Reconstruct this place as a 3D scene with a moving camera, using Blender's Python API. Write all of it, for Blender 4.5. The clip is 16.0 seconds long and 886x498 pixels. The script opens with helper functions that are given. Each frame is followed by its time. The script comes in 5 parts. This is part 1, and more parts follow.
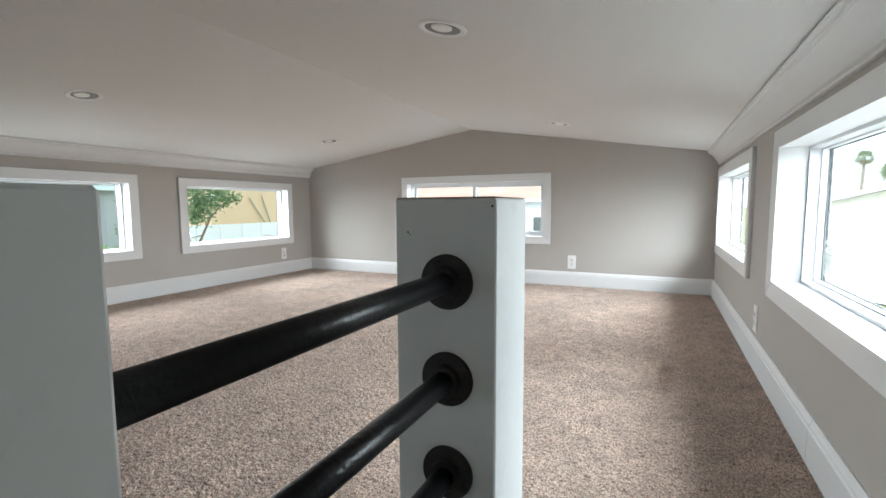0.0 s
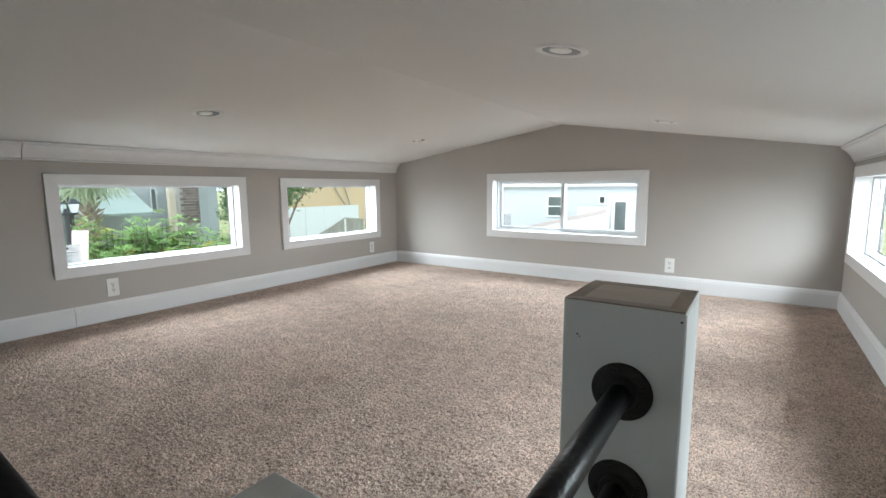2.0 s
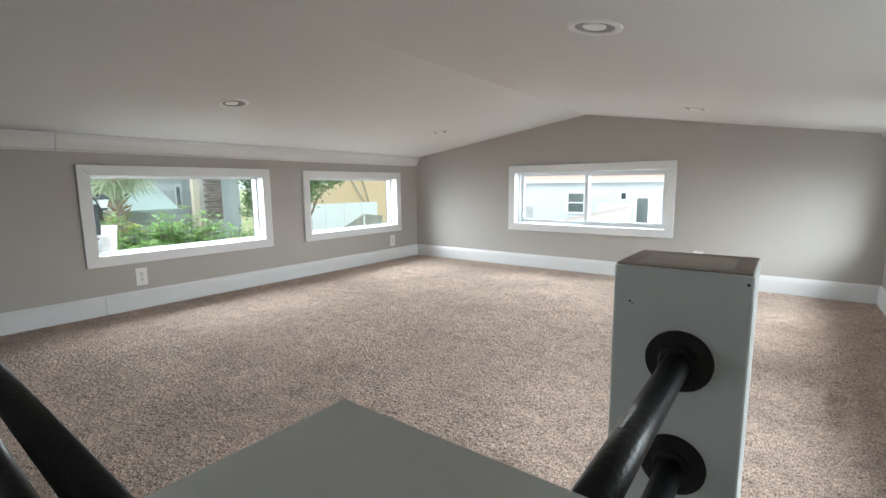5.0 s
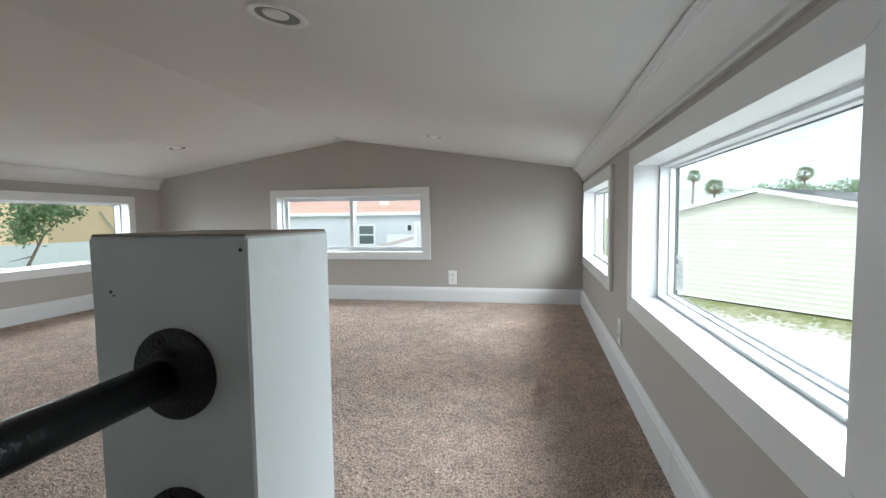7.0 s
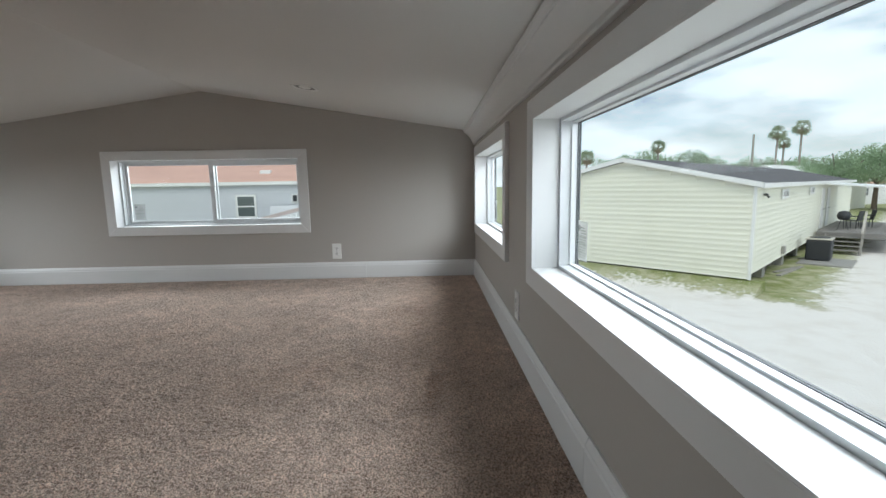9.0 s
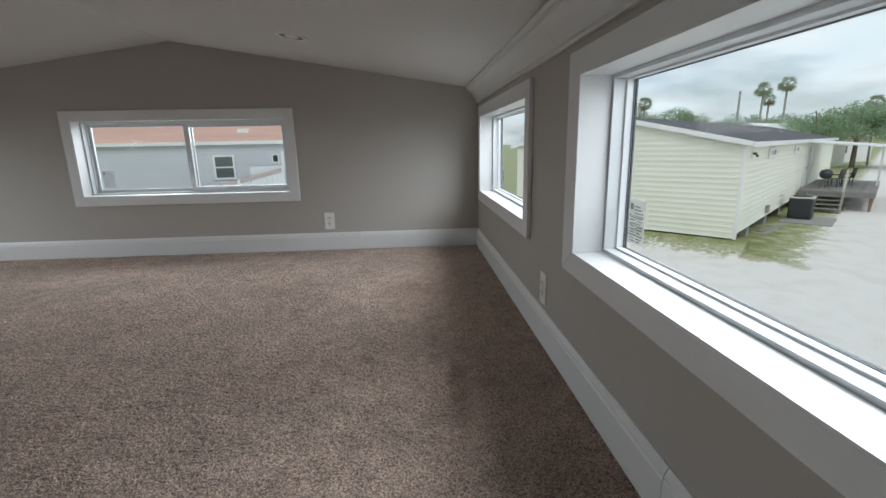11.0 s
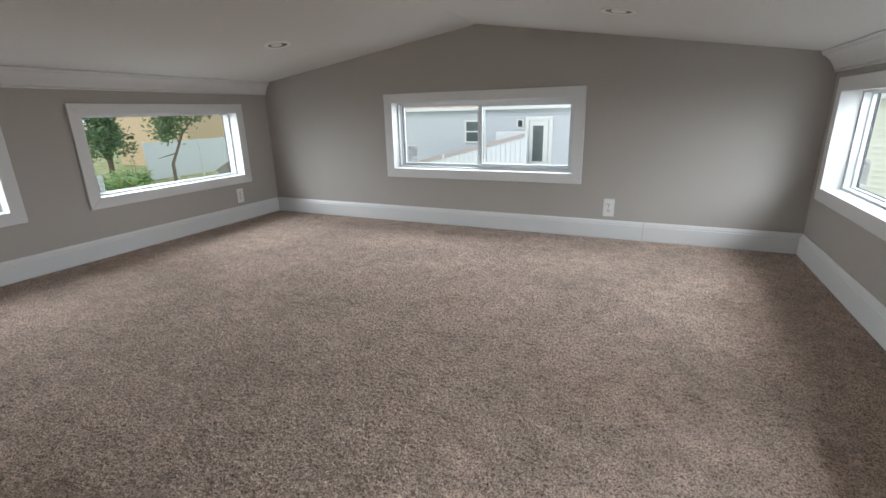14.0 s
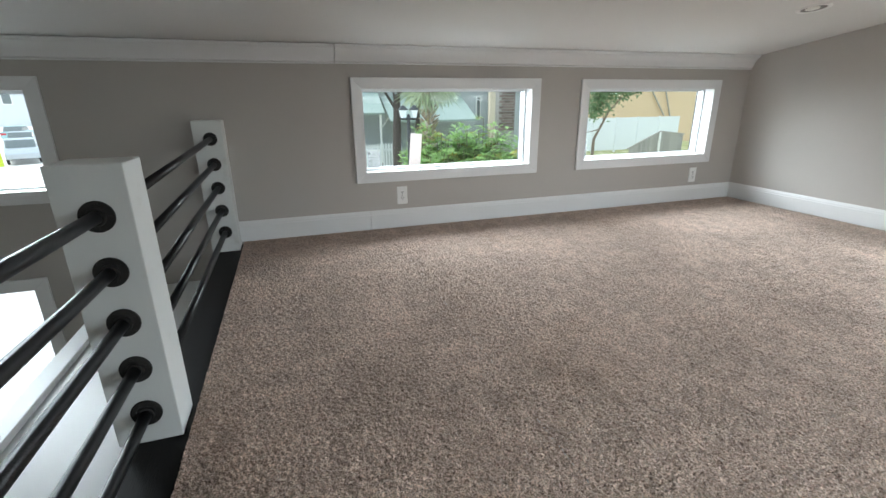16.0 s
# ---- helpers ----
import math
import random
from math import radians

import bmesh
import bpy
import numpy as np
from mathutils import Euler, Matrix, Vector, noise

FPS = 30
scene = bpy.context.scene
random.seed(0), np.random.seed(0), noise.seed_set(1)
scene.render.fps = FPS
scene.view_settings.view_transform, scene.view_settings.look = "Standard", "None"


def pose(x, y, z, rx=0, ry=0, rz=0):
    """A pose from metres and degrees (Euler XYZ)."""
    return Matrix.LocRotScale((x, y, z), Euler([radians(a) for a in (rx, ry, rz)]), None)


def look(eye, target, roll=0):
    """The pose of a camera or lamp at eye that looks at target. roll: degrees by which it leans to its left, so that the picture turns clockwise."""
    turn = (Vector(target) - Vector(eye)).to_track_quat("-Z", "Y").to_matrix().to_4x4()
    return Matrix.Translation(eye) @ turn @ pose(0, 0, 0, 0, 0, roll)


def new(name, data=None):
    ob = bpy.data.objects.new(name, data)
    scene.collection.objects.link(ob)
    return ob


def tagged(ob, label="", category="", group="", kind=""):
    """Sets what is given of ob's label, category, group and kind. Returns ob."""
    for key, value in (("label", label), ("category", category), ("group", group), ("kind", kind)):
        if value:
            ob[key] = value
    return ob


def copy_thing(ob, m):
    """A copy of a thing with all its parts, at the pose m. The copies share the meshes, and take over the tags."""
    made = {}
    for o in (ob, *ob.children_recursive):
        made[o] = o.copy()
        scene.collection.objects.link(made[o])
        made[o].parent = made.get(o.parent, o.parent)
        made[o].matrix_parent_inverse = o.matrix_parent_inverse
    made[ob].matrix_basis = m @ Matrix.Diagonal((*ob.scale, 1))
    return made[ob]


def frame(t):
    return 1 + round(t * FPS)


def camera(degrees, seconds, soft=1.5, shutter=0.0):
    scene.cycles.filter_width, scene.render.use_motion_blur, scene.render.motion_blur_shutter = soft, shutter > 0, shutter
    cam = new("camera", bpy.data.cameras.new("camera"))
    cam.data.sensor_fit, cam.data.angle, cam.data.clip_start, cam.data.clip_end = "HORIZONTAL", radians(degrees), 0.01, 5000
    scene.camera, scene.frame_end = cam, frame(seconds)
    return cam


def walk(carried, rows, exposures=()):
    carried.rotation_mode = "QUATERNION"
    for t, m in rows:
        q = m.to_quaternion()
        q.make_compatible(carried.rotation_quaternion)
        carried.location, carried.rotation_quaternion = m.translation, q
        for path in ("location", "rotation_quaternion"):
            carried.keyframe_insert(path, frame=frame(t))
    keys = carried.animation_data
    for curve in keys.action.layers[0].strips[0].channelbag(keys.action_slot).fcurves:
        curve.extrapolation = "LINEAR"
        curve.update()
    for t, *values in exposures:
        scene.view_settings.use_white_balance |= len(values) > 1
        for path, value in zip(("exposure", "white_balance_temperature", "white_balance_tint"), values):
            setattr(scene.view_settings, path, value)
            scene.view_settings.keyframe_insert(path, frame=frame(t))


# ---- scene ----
cam = camera(88.6, 16.0)
PATH = [
    (0, (0.124, -0.022, 0.71), (-0.733, 1.775, 0.523), -0.3),
    (0.5, (0.091, -0.034, 0.791), (-0.893, 1.693, 0.574), -0.2),
    (1, (0.069, -0.033, 0.841), (-0.968, 1.659, 0.595), -0.3),
    (1.5, (0.034, -0.036, 0.856), (-1.042, 1.632, 0.599), -0.3),
    (2, (0.001, -0.059, 0.863), (-1.126, 1.572, 0.597), -0.4),
    (2.5, (-0.025, -0.073, 0.851), (-1.222, 1.507, 0.59), -0.4),
    (3, (-0.05, -0.094, 0.846), (-1.314, 1.434, 0.588), -0.4),
    (3.2, (-0.077, -0.115, 0.851), (-1.363, 1.396, 0.595), -0.4),
    (5.5, (0.008, -0.029, 0.806), (-1.078, 1.626, 0.521), -0.5),
    (6, (0.069, 0.015, 0.796), (-0.793, 1.803, 0.552), -0.4),
    (6.5, (0.118, 0.084, 0.769), (-0.503, 1.977, 0.586), -0.6),
    (7, (0.156, 0.205, 0.732), (-0.25, 2.158, 0.595), -0.7),
    (7.5, (0.181, 0.296, 0.784), (-0.055, 2.278, 0.656), -1.0),
    (8, (0.188, 0.348, 0.751), (0.069, 2.338, 0.59), -1.0),
    (8.5, (0.167, 0.412, 0.704), (0.156, 2.402, 0.496), -1.0),
    (9, (0.164, 0.516, 0.706), (0.222, 2.496, 0.431), -1.0),
    (11.5, (0.035, 0.798, 0.76), (0.158, 2.734, 0.27), -1.1),
    (12, (0.064, 0.86, 0.784), (0.142, 2.785, 0.25), -1.1),
    (12.5, (0.051, 0.946, 0.811), (0.031, 2.863, 0.241), -1.4),
    (13, (-0.007, 0.976, 0.82), (-0.213, 2.876, 0.232), -1.4),
    (13.5, (-0.161, 0.9, 0.849), (-0.639, 2.754, 0.27), -1.4),
    (14, (-0.319, 0.845, 0.862), (-1.124, 2.581, 0.284), -1.4),
    (14.5, (-0.392, 0.769, 0.855), (-1.544, 2.3, 0.284), -1.1),
    (15, (-0.471, 0.645, 0.853), (-1.911, 1.906, 0.274), -0.7),
    (15.5, (-0.516, 0.525, 0.863), (-2.177, 1.46, 0.256), -0.3),
    (16, (-0.55, 0.453, 0.835), (-2.355, 1.044, 0.208), -0.5),
]
walk(cam, [(t, look(eye, target, roll)) for t, eye, target, roll in PATH],
     exposures=[(0, 0.58, 6380, 11), (1, 0.50, 6380, 11), (3, 0.52, 6380, 11), (5.5, 0.58, 6380, 10), (7, 0.14, 6330, 10), (8, -0.18, 6330, 11), (9, -0.58, 6480, 12), (11.5, -0.85, 6480, 14),
                (13, -0.90, 6580, 17), (13.5, -0.55, 6530, 16), (14.5, -0.12, 6380, 11), (15.5, 0.26, 6330, 10), (16, 0.42, 6330, 10)])

# ---------------------------------------------------------------- world and sun
SUN_EL, SUN_AZ = 52.0, 182.0
world = bpy.data.worlds.new("sky")
scene.world = world
world.use_nodes = True
wn = world.node_tree
wn.nodes.clear()
w_out = wn.nodes.new("ShaderNodeOutputWorld")
w_bg = wn.nodes.new("ShaderNodeBackground")
w_sky = wn.nodes.new("ShaderNodeTexSky")
w_sky.sky_type = "NISHITA"
w_sky.sun_disc = False
w_sky.sun_elevation, w_sky.sun_rotation = radians(SUN_EL), radians(SUN_AZ)
w_sky.dust_density, w_sky.ozone_density = 1.5, 1.0
w_co = wn.nodes.new("ShaderNodeTexCoord")
w_map = wn.nodes.new("ShaderNodeMapping")
w_map.inputs["Scale"].default_value = (1.0, 1.0, 3.2)
w_noise = wn.nodes.new("ShaderNodeTexNoise")
w_noise.inputs["Scale"].default_value = 3.0
w_noise.inputs["Detail"].default_value = 7.0
w_noise.inputs["Roughness"].default_value = 0.55
w_ramp = wn.nodes.new("ShaderNodeValToRGB")
w_ramp.color_ramp.elements[0].position = 0.30
w_ramp.color_ramp.elements[1].position = 0.55
w_shade = wn.nodes.new("ShaderNodeTexNoise")
w_shade.inputs["Scale"].default_value = 5.5
w_shade.inputs["Detail"].default_value = 5.0
w_cl = wn.nodes.new("ShaderNodeMix")
w_cl.data_type = "RGBA"
w_cl.inputs[6].default_value = (7.6, 9.9, 11.4, 1)
w_cl.inputs[7].default_value = (11.8, 12.4, 12.7, 1)
w_mix = wn.nodes.new("ShaderNodeMix")
w_mix.data_type = "RGBA"
wn.links.new(w_co.outputs["Generated"], w_map.inputs["Vector"])
wn.links.new(w_map.outputs["Vector"], w_noise.inputs["Vector"])
wn.links.new(w_map.outputs["Vector"], w_shade.inputs["Vector"])
wn.links.new(w_noise.outputs["Fac"], w_ramp.inputs["Fac"])
wn.links.new(w_ramp.outputs["Color"], w_mix.inputs["Factor"])
wn.links.new(w_shade.outputs["Fac"], w_cl.inputs["Factor"])
wn.links.new(w_sky.outputs["Color"], w_mix.inputs[6])
wn.links.new(w_cl.outputs[2], w_mix.inputs[7])
wn.links.new(w_mix.outputs[2], w_bg.inputs["Color"])
w_bg.inputs["Strength"].default_value = 0.15
wn.links.new(w_bg.outputs["Background"], w_out.inputs["Surface"])

sun = new("sun", bpy.data.lights.new("sun", "SUN"))
sun.data.energy, sun.data.angle, sun.data.color = 1.5, radians(18), (1.0, 0.985, 0.95)
a = radians(SUN_AZ)
sun.matrix_world = look((0, 0, 0), (-math.sin(a) * math.cos(radians(SUN_EL)), -math.cos(a) * math.cos(radians(SUN_EL)), -math.sin(radians(SUN_EL))))
WINDOW_WATTS, LAMP_DIP, LAMP_SPREAD = 66.0, 34.0, 140.0


# ---------------------------------------------------------------- helpers
def empty(name, m=None):
    ob = new(name)
    if m is not None:
        ob.matrix_world = m
    return ob


def part(name, bm, material, parent=None, label="", smooth=False):
    me = bpy.data.meshes.new(name)
    bm.to_mesh(me)
    bm.free()
    for m in material if isinstance(material, (list, tuple)) else [material]:
        me.materials.append(m)
    if smooth:
        for p in me.polygons:
            p.use_smooth = True
    ob = new(name, me)
    ob.parent = parent
    return tagged(ob, label)


def add_box(bm, x0, x1, y0, y1, z0, z1):
    vs = [bm.verts.new((x, y, z)) for x in (x0, x1) for y in (y0, y1) for z in (z0, z1)]
    for f in ((0, 1, 3, 2), (4, 6, 7, 5), (0, 4, 5, 1), (2, 3, 7, 6), (0, 2, 6, 4), (1, 5, 7, 3)):
        bm.faces.new([vs[i] for i in f])
    return vs


def box(x0, x1, y0, y1, z0, z1, bevel=0.0, seg=1):
    bm = bmesh.new()
    add_box(bm, x0, x1, y0, y1, z0, z1)
    if bevel:
        bmesh.ops.bevel(bm, geom=bm.edges[:], offset=bevel, segments=seg, profile=0.5, affect="EDGES")
    return bm


def add_prism(bm, poly, axis, lo, hi):
    """A polygon of (u, v) pushed along an axis: axis 0 takes (y, z), 1 (x, z), 2 (x, y)."""
    def at(u, v, w):
        return ((w, u, v), (u, w, v), (u, v, w))[axis]
    a_ = [bm.verts.new(at(u, v, lo)) for u, v in poly]
    b_ = [bm.verts.new(at(u, v, hi)) for u, v in poly]
    bm.faces.new(a_)
    bm.faces.new(b_[::-1])
    n = len(poly)
    for i in range(n):
        bm.faces.new((a_[i], b_[i], b_[(i + 1) % n], a_[(i + 1) % n]))


def prism(poly, axis, lo, hi, bevel=0.0):
    bm = bmesh.new()
    add_prism(bm, poly, axis, lo, hi)
    bmesh.ops.recalc_face_normals(bm, faces=bm.faces[:])
    if bevel:
        bmesh.ops.bevel(bm, geom=bm.edges[:], offset=bevel, segments=1, profile=0.5, affect="EDGES")
    return bm


def add_lathe(bm, profile, n, m=Matrix()):
    rings = []
    for r, z in profile:
        rings.append([bm.verts.new(m @ Vector((r * math.cos(2 * math.pi * i / n), r * math.sin(2 * math.pi * i / n), z))) for i in range(n)])
    for p, q in zip(rings, rings[1:]):
        for i in range(n):
            bm.faces.new((p[i], p[(i + 1) % n], q[(i + 1) % n], q[i]))
    bm.faces.new(rings[0][::-1])
    bm.faces.new(rings[-1])


def lathe(profile, n=24, m=Matrix()):
    bm = bmesh.new()
    add_lathe(bm, profile, n, m)
    bmesh.ops.recalc_face_normals(bm, faces=bm.faces[:])
    return bm


def add_rod(bm, p, q, r0, r1=None, n=8):
    p, q = Vector(p), Vector(q)
    m = Matrix.Translation(p) @ (q - p).to_track_quat("Z", "Y").to_matrix().to_4x4()
    add_lathe(bm, [(r0, 0), (r0 if r1 is None else r1, (q - p).length)], n, m)


# ---------------------------------------------------------------- materials
def mat(name, color, rough=0.6, metal=0.0, vary=0.08, scale=3.0, grain=60.0, bump=0.05, grain_vary=0.0, dirt=None, island=0.0, object_random=0.0, spec=0.5, stretch=None):
    """Paint, wood, metal and the like: colour varied at two scales, with a fine bump."""
    m = bpy.data.materials.new(name)
    m.use_nodes = True
    nt = m.node_tree
    b = nt.nodes["Principled BSDF"]
    b.inputs["Roughness"].default_value = rough
    b.inputs["Metallic"].default_value = metal
    b.inputs["Specular IOR Level"].default_value = spec
    co = nt.nodes.new("ShaderNodeTexCoord")
    vec = co.outputs["Object"]
    if stretch:
        mp = nt.nodes.new("ShaderNodeMapping")
        mp.inputs["Scale"].default_value = stretch
        nt.links.new(vec, mp.inputs["Vector"])
        vec = mp.outputs["Vector"]
    n1 = nt.nodes.new("ShaderNodeTexNoise")
    n1.inputs["Scale"].default_value = scale
    n1.inputs["Detail"].default_value = 6
    n2 = nt.nodes.new("ShaderNodeTexNoise")
    n2.inputs["Scale"].default_value = grain
    n2.inputs["Detail"].default_value = 4
    nt.links.new(vec, n1.inputs["Vector"])
    nt.links.new(vec, n2.inputs["Vector"])
    hsv = nt.nodes.new("ShaderNodeHueSaturation")
    hsv.inputs["Color"].default_value = (*color, 1)
    add = nt.nodes.new("ShaderNodeMath")
    add.operation = "MULTIPLY_ADD"
    add.inputs[1].default_value = 2 * vary
    add.inputs[2].default_value = 1 - vary
    nt.links.new(n1.outputs["Fac"], add.inputs[0])
    val = add.outputs[0]
    if grain_vary:
        g = nt.nodes.new("ShaderNodeMath")
        g.operation = "MULTIPLY_ADD"
        g.inputs[1].default_value = 2 * grain_vary
        nt.links.new(n2.outputs["Fac"], g.inputs[0])
        sub = nt.nodes.new("ShaderNodeMath")
        sub.operation = "SUBTRACT"
        nt.links.new(val, sub.inputs[0])
        sub.inputs[1].default_value = grain_vary
        nt.links.new(sub.outputs[0], g.inputs[2])
        val = g.outputs[0]
    for amount, node, out in ((island, "ShaderNodeNewGeometry", "Random Per Island"), (object_random, "ShaderNodeObjectInfo", "Random")):
        if amount:
            src = nt.nodes.new(node)
            g = nt.nodes.new("ShaderNodeMath")
            g.operation = "MULTIPLY_ADD"
            g.inputs[1].default_value = 2 * amount
            nt.links.new(src.outputs[out], g.inputs[0])
            sub = nt.nodes.new("ShaderNodeMath")
            sub.operation = "SUBTRACT"
            nt.links.new(val, sub.inputs[0])
            sub.inputs[1].default_value = amount
            nt.links.new(sub.outputs[0], g.inputs[2])
            val = g.outputs[0]
    nt.links.new(val, hsv.inputs["Value"])
    col = hsv.outputs["Color"]
    if dirt:
        dcol, dscale, lo, hi, amount = dirt
        n3 = nt.nodes.new("ShaderNodeTexNoise")
        n3.inputs["Scale"].default_value = dscale
        n3.inputs["Detail"].default_value = 8
        n3.inputs["Roughness"].default_value = 0.65
        nt.links.new(co.outputs["Object"], n3.inputs["Vector"])
        rp = nt.nodes.new("ShaderNodeMapRange")
        rp.inputs["From Min"].default_value, rp.inputs["From Max"].default_value = lo, hi
        rp.inputs["To Max"].default_value = amount
        nt.links.new(n3.outputs["Fac"], rp.inputs["Value"])
        mx = nt.nodes.new("ShaderNodeMix")
        mx.data_type = "RGBA"
        mx.inputs[7].default_value = (*dcol, 1)
        nt.links.new(rp.outputs[0], mx.inputs["Factor"])
        nt.links.new(col, mx.inputs[6])
        col = mx.outputs[2]
    nt.links.new(col, b.inputs["Base Color"])
    if bump:
        bp = nt.nodes.new("ShaderNodeBump")
        bp.inputs["Strength"].default_value = bump
        bp.inputs["Distance"].default_value = 0.01
        nt.links.new(n2.outputs["Fac"], bp.inputs["Height"])
        nt.links.new(bp.outputs["Normal"], b.inputs["Normal"])
    return m


def glass_material(name, tint=(0.96, 0.98, 0.97)):
    m = bpy.data.materials.new(name)
    m.use_nodes = True
    nt = m.node_tree
    nt.nodes.remove(nt.nodes["Principled BSDF"])
    tr = nt.nodes.new("ShaderNodeBsdfTransparent")
    tr.inputs["Color"].default_value = (*tint, 1)
    gl = nt.nodes.new("ShaderNodeBsdfGlossy")
    gl.inputs["Roughness"].default_value = 0.02
    lw = nt.nodes.new("ShaderNodeLayerWeight")
    lw.inputs["Blend"].default_value = 0.5
    pw = nt.nodes.new("ShaderNodeMath")
    pw.operation = "POWER"
    pw.inputs[1].default_value = 4.5
    nt.links.new(lw.outputs["Facing"], pw.inputs[0])
    fr = nt.nodes.new("ShaderNodeMath")
    fr.operation = "MULTIPLY_ADD"
    fr.inputs[1].default_value = 0.08
    fr.inputs[2].default_value = 0.006
    nt.links.new(pw.outputs[0], fr.inputs[0])
    mx = nt.nodes.new("ShaderNodeMixShader")
    nt.links.new(fr.outputs[0], mx.inputs[0])
    nt.links.new(tr.outputs[0], mx.inputs[1])
    nt.links.new(gl.outputs[0], mx.inputs[2])
    nt.links.new(mx.outputs[0], nt.nodes["Material Output"].inputs["Surface"])
    return m


WALL = mat("greige wall paint", (0.442, 0.415, 0.382), 0.62, vary=0.03, scale=1.5, grain=220, bump=0.06)
CEIL = mat("white ceiling paint", (0.69, 0.68, 0.66), 0.8, vary=0.02, scale=1.2, grain=160, bump=0.05)
TRIM = mat("white semi-gloss trim", (0.74, 0.745, 0.74), 0.38, vary=0.02, scale=4, grain=40, bump=0.02)
POST = mat("white painted post", (0.68, 0.70, 0.68), 0.5, vary=0.04, scale=5, grain=45, bump=0.06, dirt=((0.36, 0.34, 0.30), 9, 0.60, 0.85, 0.5))
POSTTOP = mat("bare sanded post end", (0.34, 0.29, 0.24), 0.75, vary=0.2, scale=16, grain=90, bump=0.2, grain_vary=0.12)
POSTEND = mat("banded end grain", (0.27, 0.22, 0.17), 0.75, vary=0.35, scale=9, grain=60, bump=0.2, grain_vary=0.2, stretch=(9, 1.5, 1))
POSTCORE = mat("dusty bare wood", (0.44, 0.38, 0.32), 0.8, vary=0.2, scale=14, grain=70, bump=0.15, grain_vary=0.08, stretch=(1, 5, 5))
VINYL = mat("white window vinyl", (0.68, 0.70, 0.71), 0.35, vary=0.02, scale=5, grain=30, bump=0.0)
GASKET = mat("grey glazing gasket", (0.10, 0.105, 0.11), 0.6, bump=0.0)
IRON = mat("black iron pipe", (0.0055, 0.0055, 0.006), 0.33, metal=0.0, vary=0.3, scale=20, grain=140, bump=0.12, spec=0.32)
FLANGE = mat("cast black iron flange", (0.020, 0.0185, 0.017), 0.55, vary=0.3, scale=30, grain=260, bump=0.3, spec=0.35)
BLACKWOOD = mat("black stained board", (0.010, 0.009, 0.009), 0.55, vary=0.3, scale=6, grain=40, bump=0.15, spec=0.2, stretch=(1, 12, 12))
PLATE = mat("white plastic", (0.80, 0.80, 0.78), 0.3, vary=0.01, bump=0.0)
SLOT = mat("dark slot", (0.02, 0.02, 0.02), 0.6, bump=0.0)
LAMPRING = mat("white lamp trim", (0.80, 0.79, 0.77), 0.4, vary=0.01, bump=0.0)
LAMPCAN = mat("dark grey for can shade and screws", (0.13, 0.125, 0.118), 0.4, vary=0.05, bump=0.0)
LENS = mat("frosted lens", (0.85, 0.84, 0.80), 0.35, vary=0.01, bump=0.0)
GLASS = glass_material("window glass")
PAPER = mat("sticker paper", (0.70, 0.72, 0.72), 0.6, vary=0.03, bump=0.0)
INK = mat("sticker ink", (0.10, 0.10, 0.11), 0.6, bump=0.0)
for film_, clear in ((PAPER, 0.60), (INK, 0.55)):
    tr_ = film_.node_tree.nodes.new("ShaderNodeBsdfTransparent")
    mx_ = film_.node_tree.nodes.new("ShaderNodeMixShader")
    mx_.inputs[0].default_value = clear
    film_.node_tree.links.new(film_.node_tree.nodes["Principled BSDF"].outputs[0], mx_.inputs[1])
    film_.node_tree.links.new(tr_.outputs[0], mx_.inputs[2])
    film_.node_tree.links.new(mx_.outputs[0], film_.node_tree.nodes["Material Output"].inputs["Surface"])


